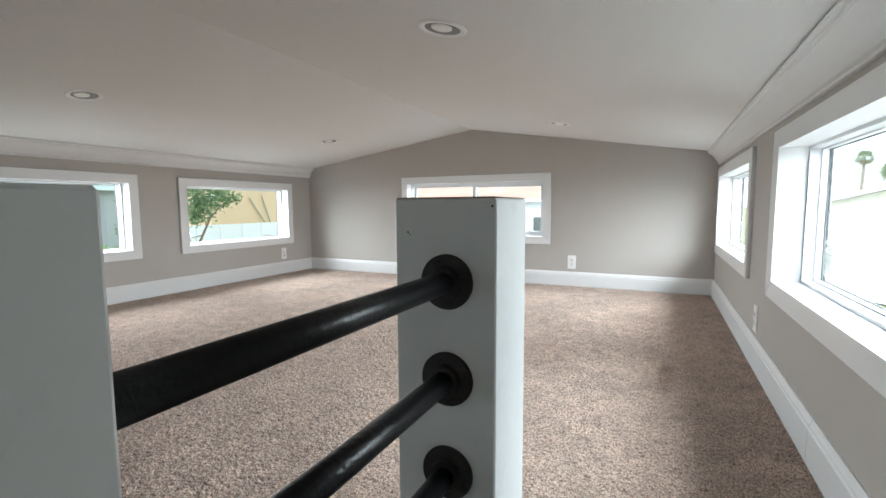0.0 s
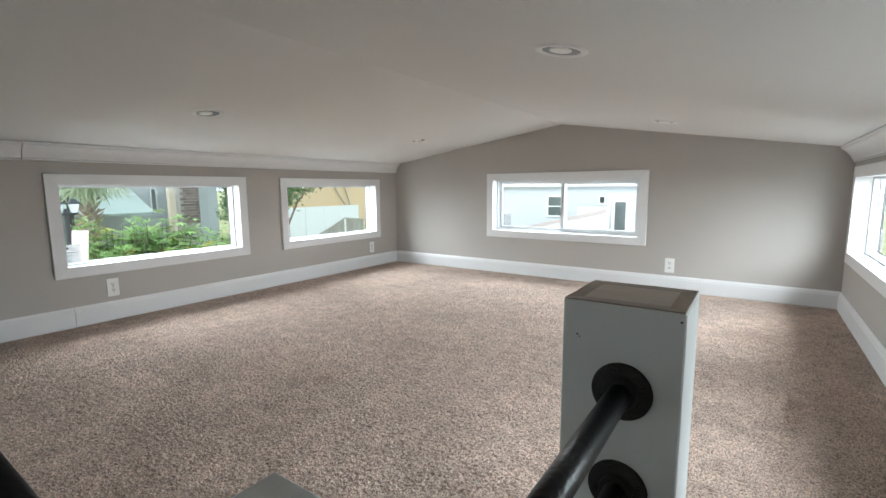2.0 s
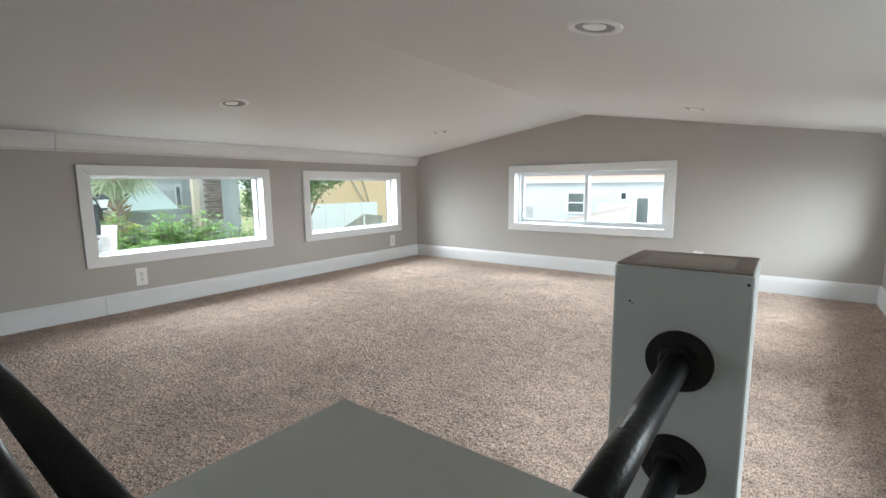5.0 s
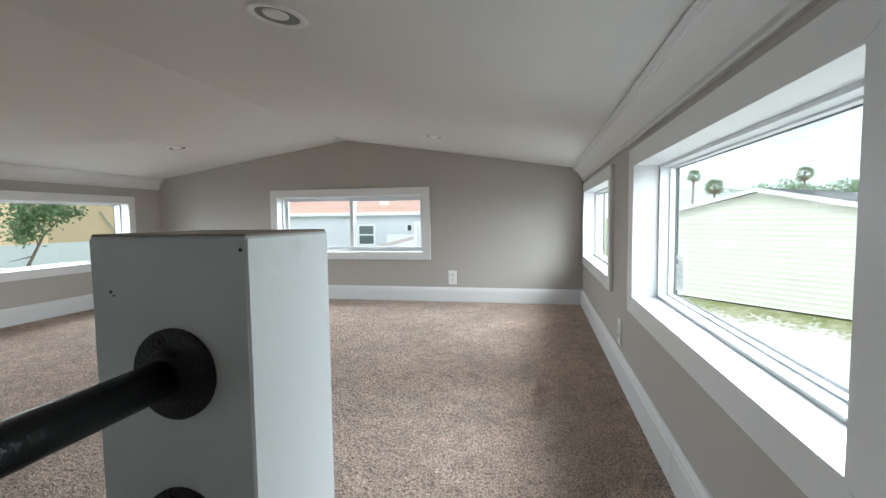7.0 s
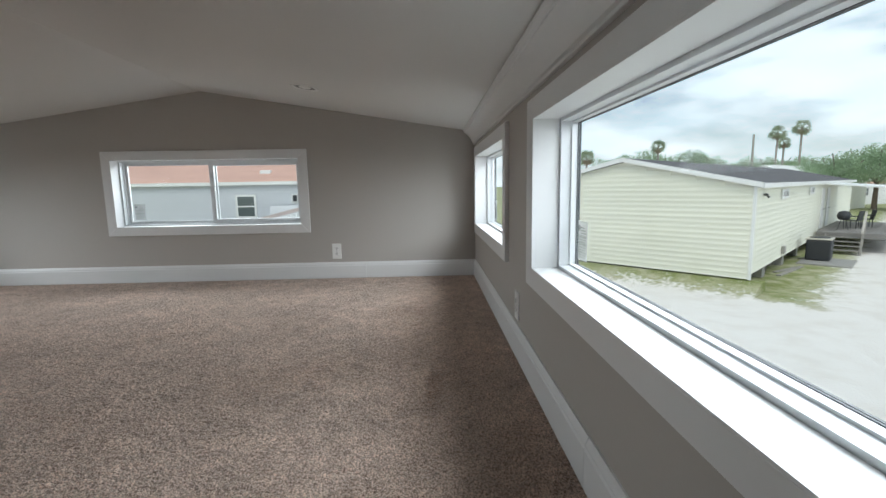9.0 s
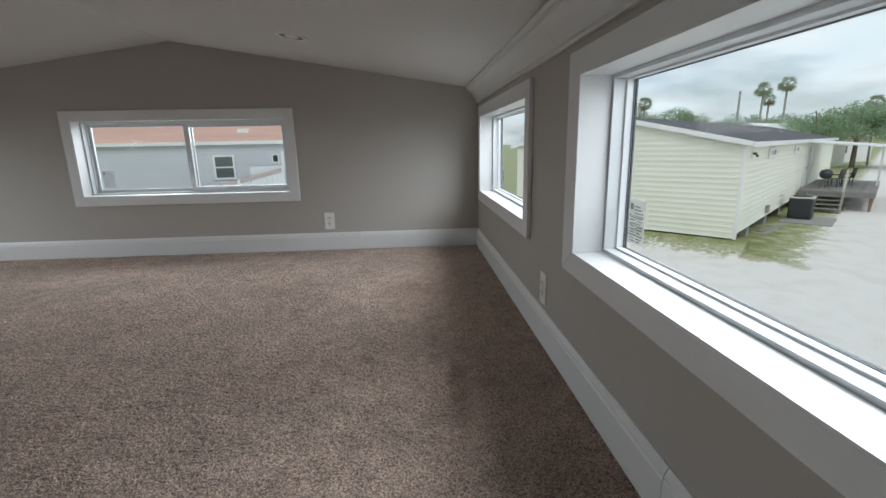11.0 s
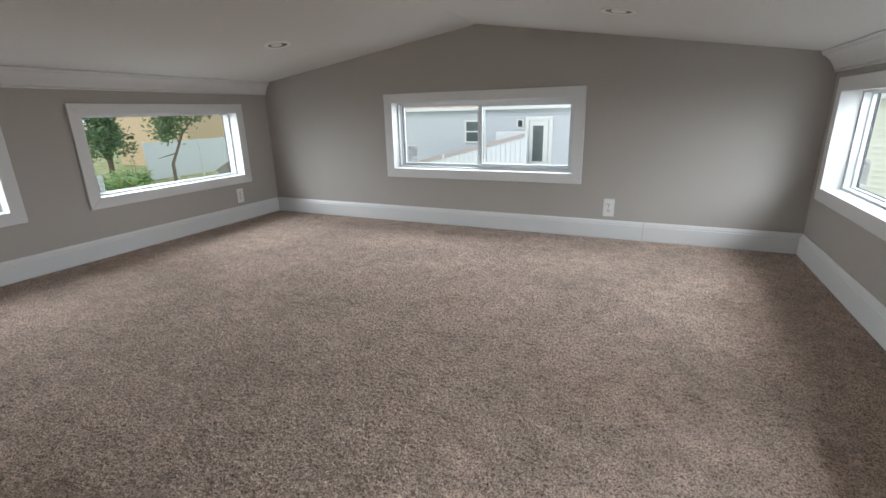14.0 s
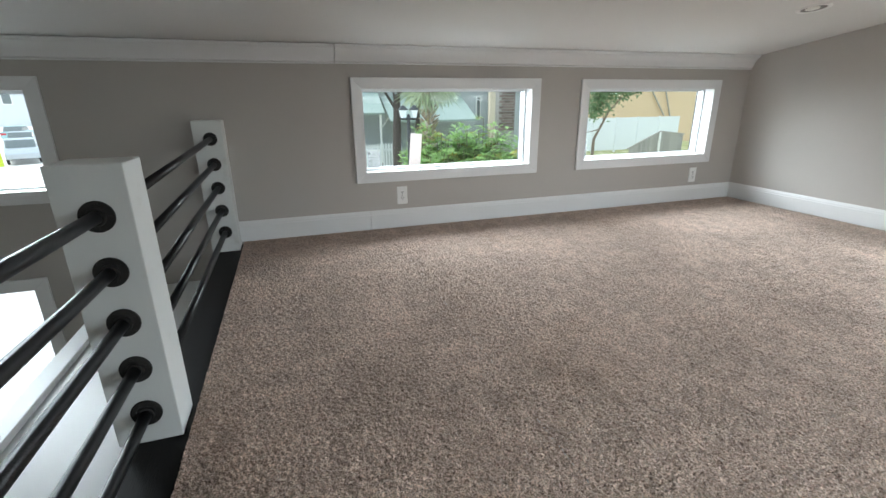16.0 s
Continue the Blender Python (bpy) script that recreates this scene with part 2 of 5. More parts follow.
def carpet_material():
    """Cut pile: light and dark flecks standing in for tuft shading, worn paths and old stains."""
    m = bpy.data.materials.new("beige cut pile carpet")
    m.use_nodes = True
    nt = m.node_tree
    b = nt.nodes["Principled BSDF"]
    b.inputs["Roughness"].default_value = 0.95
    b.inputs["Specular IOR Level"].default_value = 0.1
    b.inputs["Sheen Weight"].default_value = 0.6
    b.inputs["Sheen Tint"].default_value = (1.0, 0.88, 0.78, 1)
    co = nt.nodes.new("ShaderNodeTexCoord")

    def noise_tex(scale, detail, rough=0.55):
        n = nt.nodes.new("ShaderNodeTexNoise")
        n.inputs["Scale"].default_value, n.inputs["Detail"].default_value, n.inputs["Roughness"].default_value = scale, detail, rough
        nt.links.new(co.outputs["Object"], n.inputs["Vector"])
        return n.outputs["Fac"]

    def ramp(v, stops):
        n = nt.nodes.new("ShaderNodeValToRGB")
        e = n.color_ramp.elements
        e[0].position, e[0].color = stops[0][0], (*stops[0][1], 1)
        e[1].position, e[1].color = stops[-1][0], (*stops[-1][1], 1)
        for p, c in stops[1:-1]:
            x = e.new(p)
            x.color = (*c, 1)
        nt.links.new(v, n.inputs["Fac"])
        return n.outputs["Color"]

    def mul(x, y):
        n = nt.nodes.new("ShaderNodeMix")
        n.data_type, n.blend_type = "RGBA", "MULTIPLY"
        n.inputs["Factor"].default_value = 1.0
        nt.links.new(x, n.inputs[6])
        nt.links.new(y, n.inputs[7])
        return n.outputs[2]

    # random flecks put the light and dark of the tuft relief into the colour
    fleck = ramp(noise_tex(195, 3), [(0.35, (0.18, 0.112, 0.083)), (0.49, (0.52, 0.388, 0.314)), (0.62, (0.90, 0.695, 0.58))])
    worn = ramp(noise_tex(2.3, 5), [(0.32, (0.72, 0.71, 0.70)), (0.62, (1.05, 1.04, 1.03))])
    brushed = ramp(noise_tex(13, 5), [(0.34, (0.74, 0.725, 0.71)), (0.62, (1.07, 1.07, 1.07))])
    stain = ramp(noise_tex(1.35, 7, 0.62), [(0.56, (1.0, 1.0, 1.0)), (0.72, (0.82, 0.77, 0.72)), (0.82, (0.72, 0.66, 0.60))])

    def spot(x, y, rx, ry, turn, edge, wobble):
        """1 inside an old stain at (x, y), 0 outside, with a ragged edge."""
        mp = nt.nodes.new("ShaderNodeMapping")
        mp.vector_type = "TEXTURE"
        mp.inputs["Location"].default_value = (x, y, 0)
        mp.inputs["Rotation"].default_value = (0, 0, radians(turn))
        mp.inputs["Scale"].default_value = (rx, ry, 1)
        nt.links.new(co.outputs["Object"], mp.inputs["Vector"])
        ln = nt.nodes.new("ShaderNodeVectorMath")
        ln.operation = "LENGTH"
        nt.links.new(mp.outputs[0], ln.inputs[0])
        ad = nt.nodes.new("ShaderNodeMath")
        ad.operation = "MULTIPLY_ADD"
        nt.links.new(noise_tex(14, 5, 0.7), ad.inputs[0])
        ad.inputs[1].default_value = wobble
        nt.links.new(ln.outputs["Value"], ad.inputs[2])
        rg = nt.nodes.new("ShaderNodeMapRange")
        rg.interpolation_type = "SMOOTHSTEP"
        rg.inputs["From Min"].default_value, rg.inputs["From Max"].default_value = 1.0 + edge + wobble / 2, 1.0 - edge + wobble / 2
        nt.links.new(ad.outputs[0], rg.inputs["Value"])
        return rg.outputs[0]

    base_ = mul(mul(fleck, worn), mul(brushed, stain))
    for place, tone in (((0.168, 2.05, 0.032, 0.20, -4, 0.6, 1.2), (0.60, 0.53, 0.48)), ((0.30, 2.5, 0.24, 1.2, 4, 1.0, 1.4), (0.92, 0.89, 0.86)),
                        ((-0.35, 2.2, 0.30, 0.16, 20, 0.8, 1.6), (0.84, 0.80, 0.77)), ((0.03, 3.05, 0.16, 0.10, 0, 0.8, 1.6), (0.80, 0.75, 0.71))):
        n = nt.nodes.new("ShaderNodeMix")
        n.data_type, n.blend_type = "RGBA", "MULTIPLY"
        nt.links.new(spot(*place), n.inputs["Factor"])
        nt.links.new(base_, n.inputs[6])
        n.inputs[7].default_value = (*tone, 1)
        base_ = n.outputs[2]
    nt.links.new(base_, b.inputs["Base Color"])
    bp = nt.nodes.new("ShaderNodeBump")
    bp.inputs["Strength"].default_value, bp.inputs["Distance"].default_value = 1.0, 0.007
    nt.links.new(noise_tex(240, 3), bp.inputs["Height"])
    nt.links.new(bp.outputs["Normal"], b.inputs["Normal"])
    return m


CARPET = carpet_material()

# ---------------------------------------------------------------- the plan
XL, XR, YG, YB = -3.525, 0.525, 4.07, -4.6
RIDGE_X, RIDGE_Z = -1.518, 1.434
SLOPE_R, SLOPE_L = 0.157, 0.148
WT = 0.14
LOW = -2.35
GROUND = -2.85
OPEN_Y, OPEN_X = 1.00, -0.05
CW = 0.064


def ceil_z(x):
    return RIDGE_Z - (SLOPE_R * (x - RIDGE_X) if x > RIDGE_X else SLOPE_L * (RIDGE_X - x))


def wall_with_holes(name, along, inner, outer, lo, hi, z0, z1, holes, label):
    """A wall along x or y, from inner to outer face, with rectangular openings (lo, hi, z0, z1) cut through."""
    us = sorted({lo, hi, *[h[0] for h in holes], *[h[1] for h in holes]})
    zs = sorted({z0, z1, *[h[2] for h in holes], *[h[3] for h in holes]})
    bm = bmesh.new()
    i0, i1 = min(inner, outer), max(inner, outer)
    for u0, u1 in zip(us, us[1:]):
        for v0, v1 in zip(zs, zs[1:]):
            c = ((u0 + u1) / 2, (v0 + v1) / 2)
            if any(h[0] < c[0] < h[1] and h[2] < c[1] < h[3] for h in holes):
                continue
            if along == "y":
                add_box(bm, i0, i1, u0, u1, v0, v1)
            else:
                add_box(bm, u0, u1, i0, i1, v0, v1)
    bmesh.ops.remove_doubles(bm, verts=bm.verts[:], dist=1e-5)
    bm.verts.index_update()
    dup = {}
    for f in bm.faces:
        dup.setdefault(tuple(sorted(v.index for v in f.verts)), []).append(f)
    bmesh.ops.delete(bm, geom=[f for fs in dup.values() if len(fs) > 1 for f in fs], context="FACES_ONLY")
    bmesh.ops.recalc_face_normals(bm, faces=bm.faces[:])
    return tagged(part(name, bm, WALL), label, "wall", kind="structure")


# outer edges of the window casings: along the wall, and in height
L0 = (-2.03, -0.728, 0.318, 0.962)
L1 = (0.840, 2.149, 0.317, 0.965)
L2 = (2.480, 3.776, 0.318, 0.962)
LLOW = (-2.1, -0.93, -1.25, -0.10)
GW = (-2.289, -0.757, 0.366, 1.003)
R1 = (0.707, 2.108, 0.357, 0.984)
R2 = (2.563, 3.945, 0.355, 0.983)


def hole(w, side=None):
    i, j = CW - 0.014, (side or CW) - 0.014
    return (w[0] + j, w[1] - j, w[2] + i, w[3] - i)


wall_with_holes("wall_west", "y", XL, XL - WT, YB - WT, YG + WT, LOW - 0.3, 1.26, [hole(w) for w in (L0, L1, L2, LLOW)], "greige painted wall with white-cased picture windows")
wall_with_holes("wall_east", "y", XR, XR + WT, YB - WT, YG + WT, LOW - 0.3, 1.26, [hole(R1, 0.086), hole(R2)], "greige painted wall with two white-cased windows")
wall_with_holes("wall_north", "x", YG, YG + WT, XL, XR, LOW - 0.3, 1.55, [hole(GW)], "greige gable wall with a white sliding window")
wall_with_holes("wall_south", "x", YB, YB - WT, XL, XR, LOW - 0.3, 1.55, [], "plain greige gable wall of the lower room")

bm = bmesh.new()
add_prism(bm, [(RIDGE_X, RIDGE_Z), (XR + 0.1, ceil_z(XR + 0.1)), (XR + 0.1, 1.75), (RIDGE_X, 1.75)], 1, YB - 0.05, YG + 0.05)
add_prism(bm, [(XL - 0.1, ceil_z(XL - 0.1)), (RIDGE_X, RIDGE_Z), (RIDGE_X, 1.75), (XL - 0.1, 1.75)], 1, YB - 0.05, YG + 0.05)
bmesh.ops.remove_doubles(bm, verts=bm.verts[:], dist=1e-4)
bmesh.ops.recalc_face_normals(bm, faces=bm.faces[:])
tagged(part("ceiling", bm, CEIL), "white painted low vaulted ceiling", "ceiling", kind="structure")

# loft deck with the stair opening beside the east wall, and its carpet
bm = bmesh.new()
add_prism(bm, [(XL, 0.1185), (OPEN_X, 0.1185), (OPEN_X, OPEN_Y), (XR, OPEN_Y), (XR, YG), (XL, YG)], 2, -0.22, -0.0155)
add_box(bm, XL, OPEN_X, -0.04, 0.1184, -0.22, -0.0475)
bmesh.ops.recalc_face_normals(bm, faces=bm.faces[:])
tagged(part("loft_deck", bm, TRIM), "white painted edge of the loft deck", "floor", kind="structure")


def pile_sheet(name, x0, x1, y0, y1, step, rng, label):
    """A sheet of carpet whose tufts stand up and down by a few millimetres."""
    nx, ny = int((x1 - x0) / step) + 1, int((y1 - y0) / step) + 1
    gx, gy = np.meshgrid(np.linspace(x0, x1, nx), np.linspace(y0, y1, ny), indexing="ij")
    # yarn tufts about a centimetre wide: low points between them, ragged tips on top
    cell = 0.0098
    cx, cy = int((x1 - x0) / cell) + 3, int((y1 - y0) / cell) + 3
    off, tall = rng.uniform(0.05, 0.95, (2, cx + 2, cy + 2)), rng.normal(size=(cx + 2, cy + 2))
    fx, fy = (gx - x0) / cell + 1, (gy - y0) / cell + 1
    ix, iy = fx.astype(int), fy.astype(int)
    near, lift = np.full(gx.shape, 9.0), np.zeros(gx.shape)
    for a_ in (-1, 0, 1):
        for b_ in (-1, 0, 1):
            px, py = ix + a_, iy + b_
            d = np.hypot(fx - px - off[0][px, py], fy - py - off[1][px, py])
            lift = np.where(d < near, tall[px, py], lift)
            near = np.minimum(near, d)
    gz = -0.0005 - 0.0100 * np.clip(near, 0, 0.9) ** 1.4 + 0.0012 * lift + 0.0010 * rng.normal(size=(nx, ny))
    jx, jy = rng.uniform(-0.38, 0.38, (2, nx, ny)) * step
    jx[0], jx[-1], jy[:, 0], jy[:, -1] = 0, 0, 0, 0
    verts = np.stack([gx + jx, gy + jy, np.clip(gz, -0.014, 0.005)], -1).reshape(-1, 3)
    i = (np.arange(nx - 1)[:, None] * ny + np.arange(ny - 1)[None, :]).ravel()
    quads = np.stack([i, i + ny, i + ny + 1, i + 1], 1)
    me = bpy.data.meshes.new(name)
    me.vertices.add(len(verts))
    me.vertices.foreach_set("co", verts.astype(np.float32).ravel())
    me.loops.add(quads.size)
    me.loops.foreach_set("vertex_index", quads.astype(np.int32).ravel())
    me.polygons.add(len(quads))
    me.polygons.foreach_set("loop_start", np.arange(0, quads.size, 4, dtype=np.int32))
    me.update(calc_edges=True)
    me.materials.append(CARPET)
    me.polygons.foreach_set("use_smooth", np.ones(len(quads), dtype=bool))
    return tagged(new(name, me), label, "carpet", kind="structure")


pile = np.random.default_rng(3)
pile_sheet("floor_1", XL, OPEN_X, 0.118, OPEN_Y + 0.02, 0.0045, pile, "beige cut-pile carpet beside the railing")
pile_sheet("floor_2", XL, XR, OPEN_Y + 0.02, YG, 0.0045, pile, "beige cut-pile carpet with brown traffic stains")
tagged(part("floor_lower", box(XL, XR, YB, YG, LOW - 0.1, LOW), mat("pale plank floor", (0.45, 0.38, 0.30), 0.5, vary=0.15, scale=2, grain=30, stretch=(8, 1, 1))), "pale floor of the room below", "floor", kind="structure")
tagged(part("wall_under_loft", box(XL, OPEN_X - 0.002, 0.30, 0.40, LOW, -0.222), WALL), "greige wall below the loft", "wall", kind="structure")
tagged(part("wall_stair_side", box(OPEN_X - 0.10, OPEN_X - 0.004, 0.402, YG, LOW, -0.222), WALL), "greige wall beside the stairs", "wall", kind="structure")

# stairs to the loft
TREAD = mat("dark stained tread", (0.06, 0.045, 0.035), 0.45, vary=0.2, scale=4, grain=40, stretch=(10, 1, 1))
stair = tagged(empty("staircase", pose(0, OPEN_Y, 0)), "steep loft stairs with dark treads and white risers", "stairs")
for k in range(1, 12):
    y1 = -0.26 * (k - 1)
    west = OPEN_X + 0.004 if k < 5 else -0.30
    part("tread", box(west, XR - 0.003, y1 - 0.285, y1 - 0.002, -0.19 * k - 0.03, -0.19 * k, 0.004), TREAD, stair)
    part("riser", box(west + 0.002, XR - 0.005, y1 - 0.014, y1 - 0.003, -0.19 * k + 0.001, -0.19 * (k - 1) - 0.031), TRIM, stair)
bm = bmesh.new()
add_prism(bm, [(-0.3, -0.45), (-0.01, -0.25), (-0.01, -0.5), (-2.86, -2.34), (-2.86, -2.15)], 0, OPEN_X + 0.01, OPEN_X + 0.04)
bmesh.ops.recalc_face_normals(bm, faces=bm.faces[:])
part("stringer", bm, TRIM, stair)


# ---------------------------------------------------------------- windows
def trapezoids(W, H, w, side=None):
    """The four mitred boards of a frame W by H, each w wide (its uprights side wide), as (x, z) corners."""
    v = side or w
    return [[(0, 0), (W, 0), (W - v, w), (v, w)], [(W, 0), (W, H), (W - v, H - w), (W - v, w)],
            [(W, H), (0, H), (v, H - w), (W - v, H - w)], [(0, H), (0, 0), (v, w), (v, H - w)]]


def ring(x0, x1, z0, z1, w, y0, y1, bevel=0.0015):
    bm = bmesh.new()
    for poly in trapezoids(x1 - x0, z1 - z0, w):
        add_prism(bm, [(x0 + u, z0 + v) for u, v in poly], 1, y0, y1)
    bmesh.ops.recalc_face_normals(bm, faces=bm.faces[:])
    return bm


def sticker(parent, x, y, z, w, h):
    s = part("sticker", box(x, x + w, y, y + 0.001, z, z + h), PAPER, parent, "small printed paper rating label")
    bm = bmesh.new()
    add_box(bm, x + 0.004, x + w - 0.004, y - 0.0008, y - 0.0003, z + h * 0.62, z + h * 0.635)
    add_box(bm, x + 0.004, x + w - 0.004, y - 0.0008, y - 0.0003, z + h * 0.42, z + h * 0.432)
    add_box(bm, x + 0.004, x + w - 0.004, y - 0.0008, y - 0.0003, z + h * 0.20, z + h * 0.212)
    add_box(bm, x + w * 0.5, x + w * 0.515, y - 0.0008, y - 0.0003, z + h * 0.20, z + h * 0.62)
    for k in range(9):
        zz = z + h * (0.06 + 0.065 * k)
        add_box(bm, x + 0.012, x + w * (0.40 if k % 2 else 0.46), y - 0.0008, y - 0.0003, zz, zz + h * 0.022)
        add_box(bm, x + w * 0.56, x + w * (0.9 if k % 3 else 0.8), y - 0.0008, y - 0.0003, zz, zz + h * 0.022)
    for k in range(3):
        zz = z + h * (0.68 + 0.07 * k)
        add_box(bm, x + w * 0.36, x + w * (0.92 - 0.1 * k), y - 0.0008, y - 0.0003, zz, zz + h * 0.025)
    add_lathe(bm, [(w * 0.11, 0), (w * 0.11, 0.0006)], 16, Matrix.Translation((x + w * 0.17, y - 0.0002, z + h * 0.82)) @ pose(0, 0, 0, 90))
    part("print", bm, INK, s)


def window(name, W, H, m, label, slider=False, tag=None, side=None, watts=1.0):
    """Local x along the wall, y outwards, z up; origin at the casing's lower corner on the wall's face."""
    win = tagged(empty(name, m), label, "window", kind="structure")
    for poly, nm in zip(trapezoids(W, H, CW, side), ("casing_sill", "casing_side", "casing_head", "casing_side")):
        part(nm, prism(poly, 1, -0.019, -0.0005, 0.0018), TRIM, win)
    d = (side or CW) - CW
    i = CW - 0.008
    for poly in trapezoids(W - 2 * (i + d), H - 2 * i, 0.012):
        part("jamb", prism([(i + d + u, i + v) for u, v in poly], 1, -0.0186, 0.070), TRIM, win)
    i = CW - 0.006
    x0, x1, z0, z1 = i + d, W - i - d, i, H - i
    fr = part("window_frame", ring(x0, x1, z0, z1, 0.020, 0.0715, 0.1385), VINYL, win)
    part("glazing_lip", ring(x0 + 0.018, x1 - 0.018, z0 + 0.018, z1 - 0.018, 0.007, 0.106, 0.1275), VINYL, fr)
    if slider:
        c = W / 2
        part("sash", ring(x0 + 0.016, c + 0.020, z0 + 0.016, z1 - 0.016, 0.028, 0.124, 0.140), VINYL, fr, "fixed sash")
        part("sash", ring(c - 0.020, x1 - 0.019, z0 + 0.019, z1 - 0.019, 0.034, 0.088, 0.114), VINYL, fr, "sliding sash")
        part("sash_latch", box(c - 0.014, c - 0.004, 0.080, 0.088, H * 0.36, H * 0.36 + 0.06, 0.002), VINYL, fr)
        panes = ((x0 + 0.045, c, 0.134), (c + 0.005, x1 - 0.052, 0.101))
    else:
        panes = ((x0 + 0.019, x1 - 0.019, 0.128),)
        part("gasket", ring(x0 + 0.0205, x1 - 0.0205, z0 + 0.0205, z1 - 0.0205, 0.0060, 0.1245, 0.1278), GASKET, fr)
        part("outer_gasket", ring(x0 + 0.0195, x1 - 0.0195, z0 + 0.0195, z1 - 0.0195, 0.0060, 0.1322, 0.1365), GASKET, fr)
    for a0, a1, y in panes:
        p = part("pane", box(a0, a1, y, y + 0.004, z0 + 0.019, z1 - 0.019), GLASS, win)
        p.visible_shadow = False
    if tag:
        sticker(win, tag[0], panes[0][2] - 0.004, tag[1], 0.085, 0.125)
    lamp = bpy.data.lights.new("daylight", "AREA")
    lamp.shape, lamp.size, lamp.size_y = "RECTANGLE", W + 0.5, H + 0.35
    lamp.energy, lamp.color, lamp.spread = WINDOW_WATTS * watts, (0.86, 0.95, 1.0), radians(LAMP_SPREAD)
    lo = new("daylight", lamp)
    lo.matrix_world = m @ Matrix.Translation((W / 2, 0.95, H / 2 + 0.52)) @ pose(0, 0, 0, 90 - LAMP_DIP, 0, 180)
    return win


def place_west(w):
    return w[1] - w[0], w[3] - w[2], pose(XL, w[0], w[2], 0, 0, 90)


def place_east(w):
    return w[1] - w[0], w[3] - w[2], pose(XR, w[1], w[2], 0, 0, -90)


TAGS = (0.098, 0.072)
window("window_1", *place_west(L1), "fixed white vinyl window in flat white casing with a paper label", tag=TAGS, watts=0.95)
window("window_2", *place_west(L2), "fixed white vinyl window in flat white casing with a paper label", tag=TAGS, watts=0.95)
window("window_3", GW[1] - GW[0], GW[3] - GW[2], pose(GW[0], YG, GW[2]), "white vinyl two-pane sliding window in flat white casing", True, (0.120, 0.112))
window("window_4", *place_east(R1), "large fixed white vinyl window with a paper label", False, (0.132, 0.106), 0.086, 0.88)
window("window_5", *place_east(R2), "fixed white vinyl window in flat white casing", False, (0.112, 0.108), None, 1.05)
window("window_6", *place_west(L0), "white vinyl window above the lower room")
window("window_7", *place_west(LLOW), "white-cased window of the lower room")


# ---------------------------------------------------------------- mouldings
def crown(name, side, y0, y1, dz=0.0):
    """side +1: on the east wall, -1: on the west wall. A cove between a small lip on the wall and a bead under the ceiling."""
    xw = XR if side > 0 else XL
    wide, low, sink = (0.088, 1.016, -0.003) if side > 0 else (0.070, 1.041, -0.002)
    zt = ceil_z(xw - side * wide)
    prof = [(0, low), (0.012, low), (0.014, low + 0.003), (0.014, low + 0.008), (0.009, low + 0.0105), (0.013, low + 0.013), (0.018, low + 0.016)]
    u0, z0, u1, z1 = 0.018, low + 0.016, wide - 0.016, zt - 0.026
    for k in range(1, 8):
        f = k / 8
        prof.append((u0 + (u1 - u0) * f - 0.0045 * math.sin(math.pi * f), z0 + (z1 - z0) * f + 0.0045 * math.sin(math.pi * f)))
    prof += [(u1, z1), (u1 + 0.004, z1 - 0.001), (u1 + 0.008, z1 + 0.003), (u1 + 0.009, z1 + 0.009), (wide - 0.004, zt - 0.012), (wide, zt - 0.009), (wide, zt + sink), (0, ceil_z(xw) + sink)]
    bm = bmesh.new()
    add_prism(bm, [(xw - side * u, z + dz) for u, z in prof], 1, y0, y1)
    bmesh.ops.recalc_face_normals(bm, faces=bm.faces[:])
    return tagged(part(name, bm, TRIM), "white painted sloped crown moulding", "moulding", kind="structure")


crown("trim_crown_1", -1, 0.757, YG - 0.001)
crown("trim_crown_2", -1, YB, 0.753, -0.002)
crown("trim_crown_3", 1, 2.253, YG - 0.001)
crown("trim_crown_4", 1, YB, 2.249, -0.002)

BASE = [(0, 0.001), (0.016, 0.001), (0.016, 0.098), (0.013, 0.103), (0.013, 0.110), (0.008, 0.120), (0.005, 0.127), (0, 0.127)]


def baseboard(name, axis, lo, hi):
    bm = bmesh.new()
    if axis == "west":
        add_prism(bm, [(XL + u, z) for u, z in BASE], 1, lo, hi)
    elif axis == "east":
        add_prism(bm, [(XR - u, z) for u, z in BASE], 1, lo, hi)
    else:
        add_prism(bm, [(YG - u, z) for u, z in BASE], 0, lo, hi)
    bmesh.ops.recalc_face_normals(bm, faces=bm.faces[:])
    return tagged(part(name, bm, TRIM), "white moulded baseboard with a visible butt joint", "baseboard", kind="structure")


baseboard("baseboard_1", "west", 0.103, 0.9165)
baseboard("baseboard_2", "west", 0.919, YG - 0.0165)
baseboard("baseboard_3", "north", XL + 0.0005, -0.341)
baseboard("baseboard_4", "north", -0.3385, XR - 0.0005)
baseboard("baseboard_5", "east", 1.481, YG - 0.0165)
baseboard("baseboard_6", "east", OPEN_Y, 1.4785)

# ---------------------------------------------------------------- loft railing
PZ = 0.722
POST_RISE = {"wall": 0.012, "mid": -0.014, "corner": -0.004}
PW = 0.067
railing = tagged(empty("loft_railing", pose(0, 0, 0)), "white box posts joined by five black iron pipe rails", "railing")


